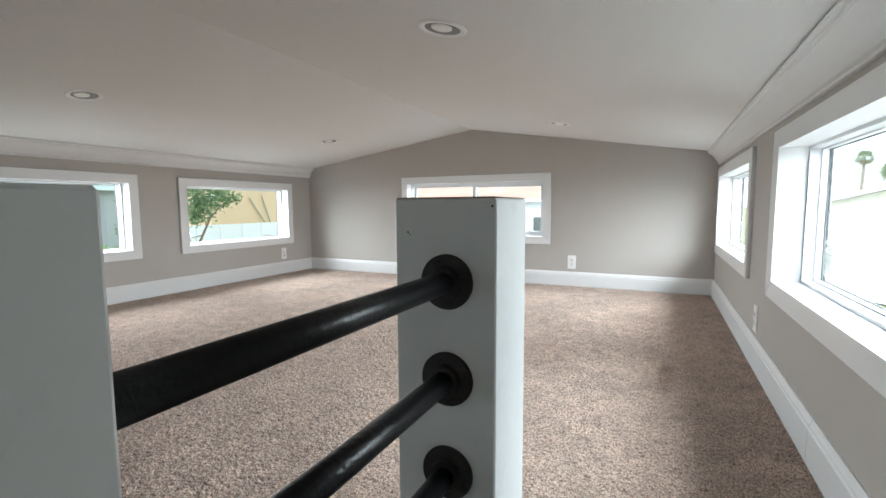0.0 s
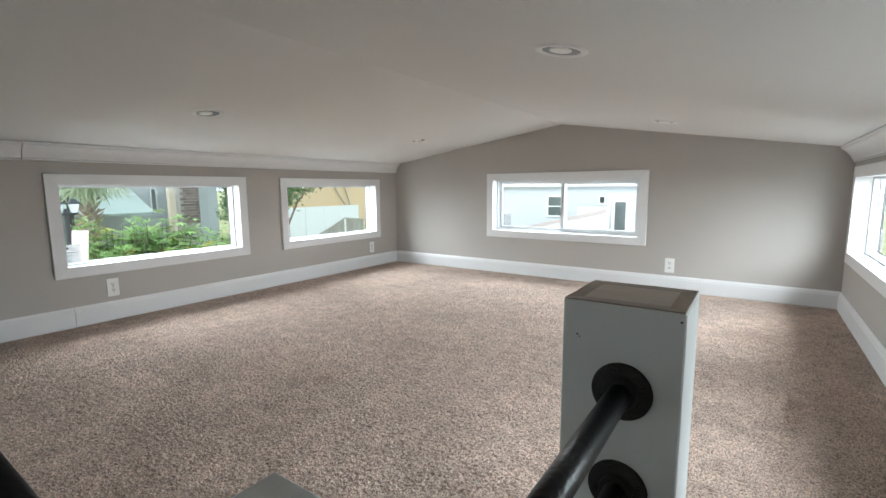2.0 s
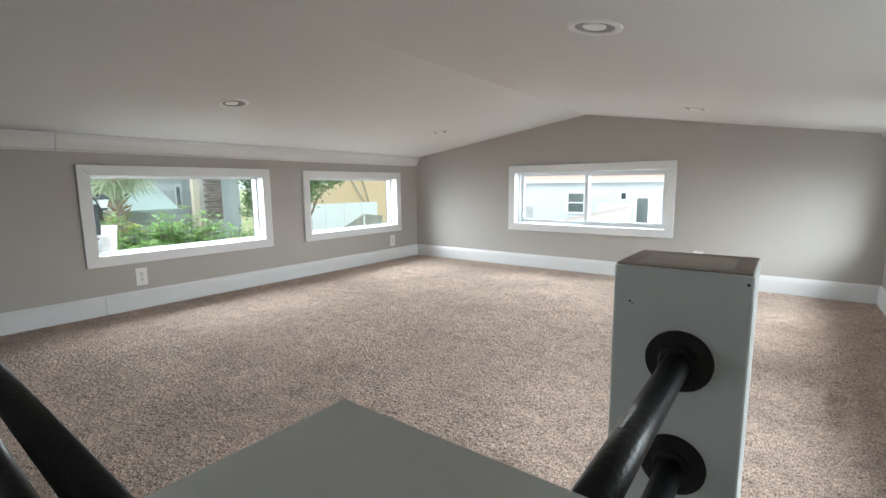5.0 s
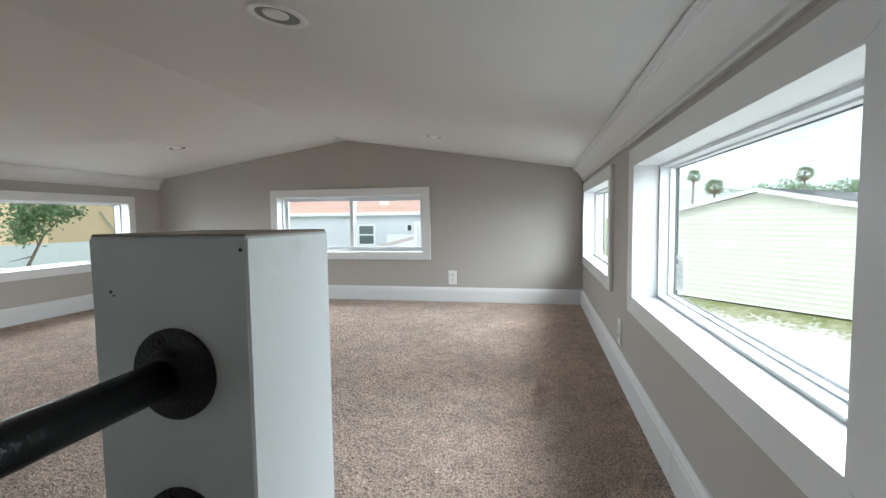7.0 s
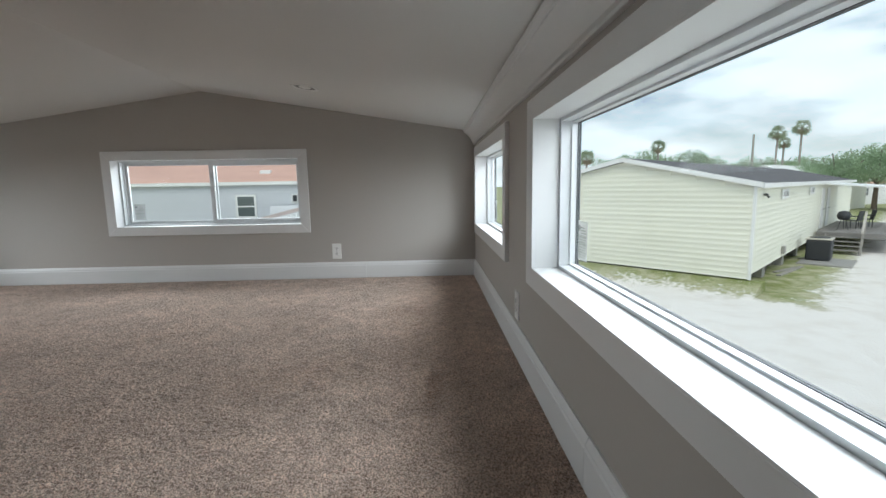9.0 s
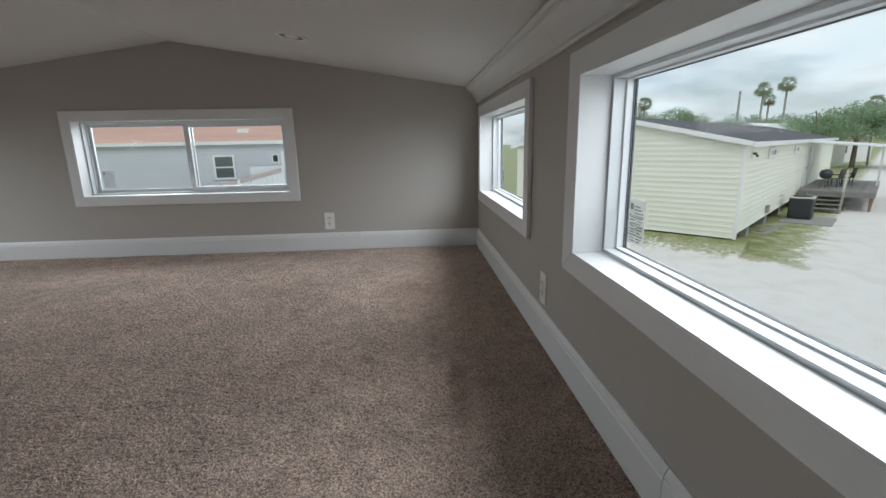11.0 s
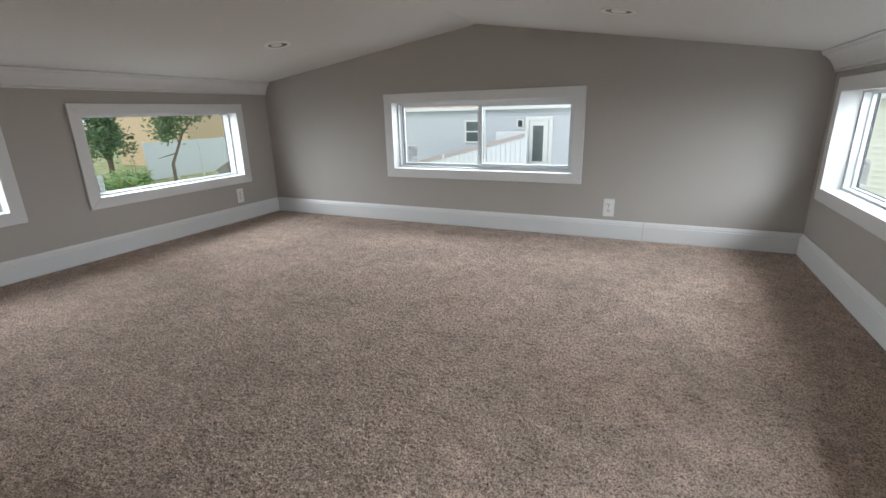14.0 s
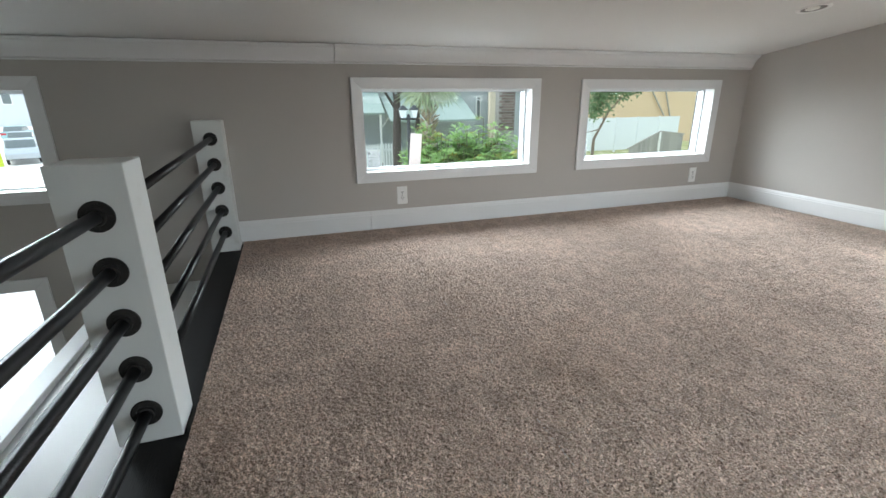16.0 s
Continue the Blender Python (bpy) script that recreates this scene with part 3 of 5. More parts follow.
def rail_post(x, y, bare, half, top, wide):
    p = part("post", box(x - wide, x + wide, y - half, y + half, -0.0175, top - (0.002 if bare else 0.0), 0.002), POST, railing)
    if bare:
        t = 0.019
        for k, poly in enumerate(trapezoids(2 * wide - 0.003, 2 * half - 0.003, t)):
            part("top_edge", prism([(x - wide + 0.0015 + u, y - half + 0.0015 + v) for u, v in poly], 2, top - 0.002, top, 0.0006), POSTEND if k % 2 else POSTTOP, p, "bare dark end grain")
        part("top_core", box(x - wide + t + 0.001, x + wide - t - 0.001, y - half + t + 0.001, y + half - t - 0.001, top - 0.002, top - 0.0006), POSTCORE, p, "dusty bare wood")
        for mx, mz, r in ((x - 0.052, top - 0.046, 0.0014), (x - 0.049, top - 0.049, 0.0009), (x + 0.0665, top - 0.012, 0.0016)):
            part("nail_hole", lathe([(r, 0), (r, 0.0004)], 8, Matrix.Translation((mx, y - half + 0.0002, mz)) @ pose(0, 0, 0, 90)), SLOT, p)


POSTS = {"wall": (XL + PW + 0.001, 0.028), "mid": (-1.791, 0.024), "corner": (-0.1255, 0.005), "end": (-0.1265, 0.571)}
for key, (px, py) in POSTS.items():
    rail_post(px, py, key == "end", 0.075 if key in ("wall", "mid") else PW, PZ + POST_RISE.get(key, 0.0), PW if key in ("wall", "mid") else 0.0715)


def flange_mesh():
    """A flat cast disc with a low threaded collar, four countersunk holes and the screw heads in them."""
    bm = bmesh.new()
    n, R, hole_r, at = 32, 0.0360, 0.0052, 0.0272
    add_lathe(bm, [(R, 0), (R, 0.0042), (R - 0.0015, 0.0056), (0.0225, 0.0060), (0.0205, 0.0075), (0.0198, 0.0135), (0.0182, 0.0150), (0.0150, 0.0150)], n)
    for k in range(4):
        an = math.pi / 4 + k * math.pi / 2
        m = Matrix.Translation((at * math.cos(an), at * math.sin(an), 0))
        add_lathe(bm, [(hole_r + 0.0012, 0.0050), (hole_r + 0.0008, 0.0068), (hole_r, 0.0068), (hole_r - 0.0012, 0.0061)], 12, m)
        add_lathe(bm, [(0.0030, 0.0058), (0.0026, 0.0071), (0.0012, 0.0075)], 8, m)
    bmesh.ops.recalc_face_normals(bm, faces=bm.faces[:])
    return bm


WALL_Z = (0.636, 0.497, 0.364, 0.232, 0.103)
MID_Z = (0.593, 0.461, 0.331, 0.202, 0.073)
SIDE_Z = (0.613, 0.484, 0.355, 0.226, 0.097)


def rail_bar(p, q):
    p, q = Vector(p), Vector(q)
    bm = bmesh.new()
    d = (q - p).normalized()
    add_rod(bm, p + d * 0.004, q - d * 0.004, 0.0143, n=24)
    bmesh.ops.recalc_face_normals(bm, faces=bm.faces[:])
    b = part("pipe", bm, IRON, railing, smooth=True)
    for e, way in ((p, d), (q, -d)):
        m = Matrix.Translation(e) @ way.to_track_quat("Z", "Y").to_matrix().to_4x4() @ pose(0, 0, 0, 0, 0, random.uniform(0, 90))
        f = part("flange", flange_mesh(), FLANGE, b)
        f.matrix_basis = m


for zw, zm, zs in zip(WALL_Z, MID_Z, SIDE_Z):
    rail_bar((POSTS["wall"][0] + PW, 0.038, zw), (POSTS["mid"][0] - PW, 0.029, zm))
    rail_bar((POSTS["mid"][0] + PW, 0.029, zm), (POSTS["corner"][0] - 0.0715, 0.018, zs))
for z in SIDE_Z:
    rail_bar((-0.121, POSTS["corner"][1] + PW, z), (-0.121, POSTS["end"][1] - PW, z))

tagged(part("trim_loft_edge", box(XL + 0.001, OPEN_X, -0.045, 0.117, -0.047, -0.018, 0.003), BLACKWOOD), "black stained board along the loft edge", "trim", kind="structure")


# ---------------------------------------------------------------- outlets and downlights
def outlet(m):
    o = tagged(empty("wall_outlet", m), "white duplex wall outlet above the baseboard", "outlet", "outlets round the loft")
    pl = part("cover_plate", box(-0.0355, 0.0355, -0.006, -0.0002, -0.060, 0.060, 0.003, 2), PLATE, o)
    for s in (-1, 1):
        bm = bmesh.new()
        poly = []
        for k in range(20):
            an = 2 * math.pi * k / 20
            poly.append((0.0175 * math.cos(an), max(-0.0135, min(0.0135, 0.0175 * math.sin(an))) + s * 0.0195))
        add_prism(bm, poly, 1, -0.0078, -0.005)
        bmesh.ops.recalc_face_normals(bm, faces=bm.faces[:])
        r = part("receptacle", bm, PLATE, o)
        bm = bmesh.new()
        add_box(bm, -0.0085, -0.0055, -0.0084, -0.0076, s * 0.0195 - 0.001, s * 0.0195 + 0.010)
        add_box(bm, 0.0055, 0.0085, -0.0084, -0.0076, s * 0.0195, s * 0.0195 + 0.009)
        add_lathe(bm, [(0.0036, 0), (0.0036, 0.0008)], 10, Matrix.Translation((0, -0.0076, s * 0.0195 - 0.006)) @ pose(0, 0, 0, 90))
        part("slots", bm, SLOT, r)
    part("screw", lathe([(0.003, 0), (0.003, 0.0012)], 10, Matrix.Translation((0, -0.0055, 0)) @ pose(0, 0, 0, 90)), LAMPCAN, o)
    return o


outlet(pose(-0.565, YG, 0.213))
outlet(pose(XL, 1.139, 0.219, 0, 0, 90))
outlet(pose(XL, 3.636, 0.214, 0, 0, 90))
outlet(pose(XR, 2.350, 0.208, 0, 0, -90))


def downlight(x, y):
    tilt = math.degrees(math.atan(SLOPE_R if x > RIDGE_X else -SLOPE_L))
    d = tagged(empty("downlight", pose(x, y, ceil_z(x), 0, tilt, 0)), "white round recessed ceiling light, switched off", "ceiling light", "downlights of the loft")
    prof = [(0.080, 0.0), (0.079, -0.004), (0.074, -0.006), (0.062, -0.005), (0.058, -0.002)]
    bm = bmesh.new()
    n = 40
    rings = [[bm.verts.new((r * math.cos(2 * math.pi * i / n), r * math.sin(2 * math.pi * i / n), z)) for i in range(n)] for r, z in prof]
    for p, q in zip(rings, rings[1:]):
        for i in range(n):
            bm.faces.new((p[i], p[(i + 1) % n], q[(i + 1) % n], q[i]))
    bmesh.ops.recalc_face_normals(bm, faces=bm.faces[:])
    part("trim_ring", bm, LAMPRING, d, smooth=True)
    # no depth here: the recess's shade is put into the disc's dark grey
    part("reflector", lathe([(0.0585, -0.0022), (0.0585, -0.0012)], 40), LAMPCAN, d, "flat disc coloured as the shaded recess")
    # lens set off centre to draw the bright crescent
    bm = lathe([(0.034, 0.0), (0.034, -0.003), (0.031, -0.005), (0.028, -0.0045)], 32, Matrix.Translation((0.004, -0.015, -0.0025)))
    part("lens", bm, LENS, d, "frosted lens")
    return d


for x, y in ((-0.525, 1.345), (-2.535, 1.335), (-0.530, 3.236), (-2.520, 3.220)):
    downlight(x, y)

# ---------------------------------------------------------------- outside: ground
HOUSE = pose(10.45, 14.55, GROUND, 0, 0, 42.2)


def ground_material():
    m = bpy.data.materials.new("gravel yard with grass")
    m.use_nodes = True
    nt = m.node_tree
    b = nt.nodes["Principled BSDF"]
    b.inputs["Roughness"].default_value = 0.95
    b.inputs["Specular IOR Level"].default_value = 0.2
    co = nt.nodes.new("ShaderNodeTexCoord")

    def noise_tex(scale, detail=6, rough=0.6):
        n = nt.nodes.new("ShaderNodeTexNoise")
        n.inputs["Scale"].default_value, n.inputs["Detail"].default_value, n.inputs["Roughness"].default_value = scale, detail, rough
        nt.links.new(co.outputs["Object"], n.inputs["Vector"])
        return n.outputs["Fac"]

    def calc(op, x, y, z=None):
        n = nt.nodes.new("ShaderNodeMath")
        n.operation = op
        for k, v in enumerate((x, y, z)):
            if v is None:
                continue
            if isinstance(v, (int, float)):
                n.inputs[k].default_value = v
            else:
                nt.links.new(v, n.inputs[k])
        return n.outputs[0]

    def step(v, lo, hi):
        n = nt.nodes.new("ShaderNodeMapRange")
        n.interpolation_type = "SMOOTHSTEP"
        n.inputs["From Min"].default_value, n.inputs["From Max"].default_value = lo, hi
        nt.links.new(v, n.inputs["Value"])
        return n.outputs[0]

    def ramp(v, c0, c1, lo=0.3, hi=0.7):
        n = nt.nodes.new("ShaderNodeValToRGB")
        n.color_ramp.elements[0].position, n.color_ramp.elements[1].position = lo, hi
        n.color_ramp.elements[0].color, n.color_ramp.elements[1].color = (*c0, 1), (*c1, 1)
        nt.links.new(v, n.inputs["Fac"])
        return n.outputs["Color"]

    def mix(f, x, y):
        n = nt.nodes.new("ShaderNodeMix")
        n.data_type = "RGBA"
        nt.links.new(f, n.inputs["Factor"])
        nt.links.new(x, n.inputs[6])
        nt.links.new(y, n.inputs[7])
        return n.outputs[2]

    fine, mid = noise_tex(26, 10, 0.7), noise_tex(1.4, 6)
    gravel = mix(step(mid, 0.42, 0.72), ramp(fine, (0.76, 0.71, 0.655), (0.93, 0.90, 0.86)), ramp(fine, (0.66, 0.605, 0.545), (0.88, 0.835, 0.78)))
    grass = mix(step(mid, 0.35, 0.75), ramp(fine, (0.16, 0.20, 0.06), (0.34, 0.37, 0.15)), ramp(fine, (0.40, 0.38, 0.22), (0.70, 0.65, 0.53)))
    # how far a point is from the yellow house, in its own axes
    mp = nt.nodes.new("ShaderNodeMapping")
    mp.vector_type = "TEXTURE"
    mp.inputs["Location"].default_value = (10.45, 14.55, 0)
    mp.inputs["Rotation"].default_value = (0, 0, radians(42.2))
    nt.links.new(co.outputs["Object"], mp.inputs["Vector"])
    sx = nt.nodes.new("ShaderNodeSeparateXYZ")
    nt.links.new(mp.outputs[0], sx.inputs[0])
    near = calc("MINIMUM", calc("ADD", sx.outputs[0], 1.3), calc("ADD", sx.outputs[1], 2.1))
    wob = calc("MULTIPLY_ADD", calc("SUBTRACT", mid, 0.5), 3.0, calc("MULTIPLY", calc("SUBTRACT", noise_tex(7, 8), 0.5), 2.4))
    east = step(calc("ADD", near, wob), 0.0, 0.8)
    sw = nt.nodes.new("ShaderNodeSeparateXYZ")
    nt.links.new(co.outputs["Object"], sw.inputs[0])
    westish = calc("MINIMUM", calc("MULTIPLY_ADD", sw.outputs[0], -1.0, -8.0), calc("ADD", sw.outputs[1], 1.5))
    west = step(calc("ADD", westish, wob), 0.0, 1.0)
    col = mix(calc("MAXIMUM", east, west), gravel, grass)
    nt.links.new(col, b.inputs["Base Color"])
    bp = nt.nodes.new("ShaderNodeBump")
    bp.inputs["Strength"].default_value, bp.inputs["Distance"].default_value = 0.6, 0.05
    nt.links.new(fine, bp.inputs["Height"])
    nt.links.new(bp.outputs["Normal"], b.inputs["Normal"])
    return m


bm = bmesh.new()
bmesh.ops.create_grid(bm, x_segments=40, y_segments=40, size=900)
for v in bm.verts:
    v.co.z = GROUND
GROUNDMAT = ground_material()
tagged(part("ground", bm, GROUNDMAT), "pale sandy gravel yard with strips of patchy grass", "ground", kind="structure")

bm = bmesh.new()
add_prism(bm, [(-1.3, -0.02), (-0.03, 0.34), (0.4, 0.34), (0.5, -0.02)], 1, -0.35, 8.9)
bmesh.ops.transform(bm, matrix=HOUSE, verts=bm.verts[:])
bmesh.ops.recalc_face_normals(bm, faces=bm.faces[:])
tagged(part("ground_bank", bm, GROUNDMAT), "low grassy bank against the mobile home", "ground", kind="structure")

# ---------------------------------------------------------------- outside: materials
YELLOW = mat("cream vinyl siding", (0.80, 0.79, 0.67), 0.55, vary=0.05, scale=0.8, grain=12, bump=0.03, dirt=((0.40, 0.42, 0.24), 0.5, 0.56, 0.9, 0.3), object_random=0.03)
WHITEX = mat("white outdoor paint", (0.78, 0.78, 0.76), 0.5, vary=0.05, scale=1.5, grain=20, bump=0.03)
SHINGLE = mat("dark grey shingle", (0.105, 0.10, 0.105), 0.9, vary=0.2, scale=0.8, grain=14, bump=0.3, grain_vary=0.15)
GREYSIDE = mat("pale grey vinyl siding", (0.60, 0.62, 0.645), 0.55, vary=0.04, scale=0.7, grain=12, bump=0.03, object_random=0.02)
ORANGE = mat("orange shingle roof", (0.58, 0.36, 0.29), 0.9, vary=0.16, scale=0.8, grain=5, bump=0.3, grain_vary=0.22, stretch=(0.35, 3, 3))
DARKGLASS = mat("dark house glass", (0.12, 0.14, 0.14), 0.06, vary=0.1, bump=0.0, spec=0.7)
CONCRETE = mat("concrete block", (0.34, 0.33, 0.31), 0.9, vary=0.15, scale=4, grain=40, bump=0.3)
DARKMETAL = mat("dark grey enamel", (0.035, 0.038, 0.042), 0.5, vary=0.1, scale=4, bump=0.0)
DECKWOOD = mat("weathered grey deck wood", (0.27, 0.255, 0.24), 0.85, vary=0.15, scale=3, grain=30, bump=0.2, object_random=0.1)
POSTWOOD = mat("brown timber", (0.30, 0.19, 0.11), 0.8, vary=0.15, scale=3, grain=30, bump=0.2)
FENCEWHITE = mat("white vinyl fence", (0.74, 0.76, 0.78), 0.45, vary=0.04, scale=1, grain=15, bump=0.02)
TAN = mat("tan stucco wall", (0.66, 0.49, 0.32), 0.9, vary=0.08, scale=0.6, grain=10, bump=0.2)
GREYWOOD = mat("silver weathered timber", (0.36, 0.34, 0.31), 0.9, vary=0.18, scale=2, grain=25, bump=0.3, object_random=0.12)
SLATE = mat("grey clapboard", (0.42, 0.45, 0.46), 0.7, vary=0.08, scale=1, grain=15, bump=0.05, object_random=0.04)
PALEGREEN = mat("pale green metal roof", (0.30, 0.37, 0.34), 0.5, vary=0.1, scale=0.7, grain=10, bump=0.05)
BRICK = mat("dull brown brick", (0.21, 0.165, 0.15), 0.9, vary=0.2, scale=3, grain=20, bump=0.3, object_random=0.25)
BARK = mat("grey brown bark", (0.20, 0.155, 0.12), 0.95, vary=0.25, scale=6, grain=40, bump=0.6)


def leaf_material(name, color, vary=0.35, rough=0.5):
    """Leaves: coloured leaf by leaf, some light passing through."""
    m = mat(name, color, rough, vary=0.2, scale=0.8, grain=15, bump=0.0, island=vary)
    nt = m.node_tree
    b = nt.nodes["Principled BSDF"]
    tl = nt.nodes.new("ShaderNodeBsdfTranslucent")
    src = b.inputs["Base Color"].links[0].from_socket
    nt.links.new(src, tl.inputs["Color"])
    mx = nt.nodes.new("ShaderNodeMixShader")
    mx.inputs[0].default_value = 0.4
    nt.links.new(b.outputs[0], mx.inputs[1])
    nt.links.new(tl.outputs[0], mx.inputs[2])
    nt.links.new(mx.outputs[0], nt.nodes["Material Output"].inputs["Surface"])
    return m


LEAF = leaf_material("bright green leaf", (0.33, 0.50, 0.19))
LEAFDARK = leaf_material("dark green leaf", (0.17, 0.26, 0.13), 0.25)
LEAFYELLOW = leaf_material("yellowing leaf", (0.46, 0.42, 0.10), 0.3)
FROND = leaf_material("palm frond green", (0.36, 0.42, 0.28), 0.25)
# paler and greyer: the distance haze over the far trees is mixed into this colour
LEAFFAR = leaf_material("hazed grey green leaf", (0.35, 0.46, 0.29), 0.22)
PALMBARK = mat("pale grey palm bark", (0.38, 0.34, 0.30), 0.95, vary=0.2, scale=5, grain=30, bump=0.4)
DEADFROND = leaf_material("dead palm frond", (0.50, 0.40, 0.30), 0.2, 0.85)


# ---------------------------------------------------------------- outside: kinds of things
def planted(name, m, label, category, group=""):
    return tagged(empty(name, m), label, category, group)


def leaf_mesh(points, size, rng, up=0.3, aspect=0.5):
    """Small pointed leaves, one at each point, turned at random."""
    pts = np.asarray(points)
    n = len(pts)
    d = rng.normal(size=(n, 3))
    d[:, 2] = d[:, 2] * 0.6 + up
    d /= np.linalg.norm(d, axis=1)[:, None]
    side_ = np.cross(d, rng.normal(size=(n, 3)))
    side_ /= np.linalg.norm(side_, axis=1)[:, None]
    s = size * rng.uniform(0.6, 1.4, (n, 1))
    verts = np.stack([pts, pts + d * s * 0.5 + side_ * s * aspect * 0.5, pts + d * s, pts + d * s * 0.5 - side_ * s * aspect * 0.5], 1).reshape(-1, 3)
    faces = np.arange(4 * n).reshape(n, 4)
    return verts, faces


def mesh_part(name, verts, faces, material, parent, label="", kind=""):
    me = bpy.data.meshes.new(name)
    me.from_pydata([tuple(v) for v in verts], [], [tuple(int(i) for i in f) for f in faces])
    me.materials.append(material)
    ob = new(name, me)
    ob.parent = parent
    return tagged(ob, label, kind=kind)


def crown_points(rng, n, rx, ry, rz, clumps, z0):
    """Points on the skins of many clumps, which together make an uneven crown."""
    c = rng.normal(size=(clumps, 3))
    c /= np.linalg.norm(c, axis=1)[:, None]
    c *= rng.uniform(0.35, 0.95, (clumps, 1))
    c[:, 2] = np.abs(c[:, 2]) * 1.1 - 0.25
    k = rng.integers(0, clumps, n)
    q = rng.normal(size=(n, 3))
    q /= np.linalg.norm(q, axis=1)[:, None]
    p = c[k] + q * rng.uniform(0.18, 0.36, (n, 1))
    return p * (rx, ry, rz) + (0, 0, z0 + rz * 0.4)


def broad_tree(m, height, spread, rng, leaves=1500, leaf=0.3, girth=1.0, label="broad green tree in the far tree line", material=None, group="trees beyond the houses"):
    t = planted("tree", m, label, "tree", group)
    bm = bmesh.new()
    th = height * 0.45
    add_rod(bm, (0, 0, -0.1), (0.1, 0.05, th), height * 0.035 * girth, height * 0.022 * girth, 8)
    for k in range(5):
        an = k * 1.26 + rng.uniform(-0.3, 0.3)
        add_rod(bm, (0.08, 0.04, th * rng.uniform(0.7, 0.98)), (math.cos(an) * spread * 0.55, math.sin(an) * spread * 0.55, height * rng.uniform(0.62, 0.8)), height * 0.016 * girth, height * 0.006 * girth, 6)
    part("trunk", bm, BARK, t)
    pts = crown_points(rng, leaves, spread, spread, height * 0.36, 22, height * 0.40)
    mesh_part("crown", *leaf_mesh(pts, leaf, rng), material or LEAFDARK, t, "dense green leaves")
    return t


def palm(m, height, rng, frond=1.9, fronds=26, label="tall fan palm with a thin grey trunk", dead=True, group="palms", trunk_r=0.16):
    t = planted("palm_tree", m, label, "palm tree", group)
    bm = bmesh.new()
    segs = 10
    pts = [Vector((0.25 * math.sin(k / segs * 1.5), 0.1 * k / segs, height * k / segs - 0.05)) for k in range(segs + 1)]
    for p, q in zip(pts, pts[1:]):
        add_rod(bm, p, q, trunk_r * 1.08, trunk_r * 0.98, 10)
    part("trunk", bm, PALMBARK, t)
    top = pts[-1]
    for nm, mt, count, lo, hi, ln in (("crown", FROND, fronds, -0.85, 1.3, frond), ("dead_fronds", DEADFROND, 16 if dead else 0, -1.35, -0.7, frond * 0.75)):
        verts, faces = [], []
        for k in range(count):
            an = k * 2.399 + rng.uniform(-0.2, 0.2)
            el = rng.uniform(lo, hi)
            d = np.array([math.cos(an) * math.cos(el), math.sin(an) * math.cos(el), math.sin(el)])
            side_ = np.array([-math.sin(an), math.cos(an), 0])
            nrm = np.cross(d, side_)
            roll = rng.uniform(-1.3, 1.3)
            side_, nrm = side_ * math.cos(roll) + nrm * math.sin(roll), nrm * math.cos(roll) - side_ * math.sin(roll)
            stem = np.array(top) + d * ln * 0.42
            b0 = len(verts)
            w = 0.02
            verts += [np.array(top) - side_ * w, np.array(top) + side_ * w, stem + side_ * w, stem - side_ * w]
            faces.append((b0, b0 + 1, b0 + 2, b0 + 3))
            for j in range(11):
                fa = (j - 5) / 5 * 1.5
                ld = d * math.cos(fa) + side_ * math.sin(fa) + nrm * rng.uniform(-0.12, 0.12)
                tip = stem + ld * ln * rng.uniform(0.48, 0.62) - np.array([0, 0, 0.18 * ln * rng.uniform(0.3, 1)])
                mid_ = stem + ld * ln * 0.28
                off = np.cross(ld, nrm) * 0.030 * ln
                b0 = len(verts)
                verts += [stem, mid_ + off, tip, mid_ - off]
                faces.append((b0, b0 + 1, b0 + 2, b0 + 3))
        if count:
            mesh_part(nm, verts, faces, mt, t, "brown hanging dead fronds" if nm != "crown" else "green fan fronds")
    return t


def palmate_bush(m, radius, height, rng, stems=46, label="lush bush with long fingered green leaves", leaf=0.42, yellow=0.08):
    t = planted("shrub", m, label, "shrub", "shrubs of the planting bed")
    bm = bmesh.new()
    green, gold = ([], []), ([], [])
    for k in range(stems):
        an, rr = rng.uniform(0, 2 * math.pi), radius * math.sqrt(rng.uniform(0, 1))
        foot = np.array([math.cos(an) * rr * 0.45, math.sin(an) * rr * 0.45, 0])
        hh = height * rng.uniform(0.45, 1.0) * (1 - 0.35 * (rr / radius) ** 2)
        tip = np.array([math.cos(an) * rr, math.sin(an) * rr, hh])
        add_rod(bm, foot, tip, 0.018, 0.008, 5)
        for j in range(16):
            f = rng.uniform(0.35, 1.0)
            base_ = foot + (tip - foot) * f
            a2, e2 = rng.uniform(0, 2 * math.pi), rng.uniform(-0.1, 0.9)
            d = np.array([math.cos(a2) * math.cos(e2), math.sin(a2) * math.cos(e2), math.sin(e2)])
            hub_ = base_ + d * leaf * rng.uniform(0.5, 1.0)
            side_ = np.cross(d, (0, 0, 1.0))
            side_ /= np.linalg.norm(side_) + 1e-6
            vs, fs = gold if rng.uniform() < yellow else green
            for q in range(7):
                fa = (q - 3) * 0.5
                ld = d * math.cos(fa) + side_ * math.sin(fa) - np.array([0, 0, 0.28])
                ln = leaf * rng.uniform(0.75, 1.1) * (1 - 0.07 * abs(q - 3))
                off = np.cross(ld, (0, 0, 1.0)) * leaf * 0.12
                b0 = len(vs)
                vs += [hub_, hub_ + ld * ln * 0.5 + off, hub_ + ld * ln, hub_ + ld * ln * 0.5 - off]
                fs.append((b0, b0 + 1, b0 + 2, b0 + 3))
    part("stems", bm, BARK, t)
    mesh_part("foliage", *green, LEAF, t)
    if gold[0]:
        mesh_part("foliage", *gold, LEAFYELLOW, t, "yellowed leaves")
    return t


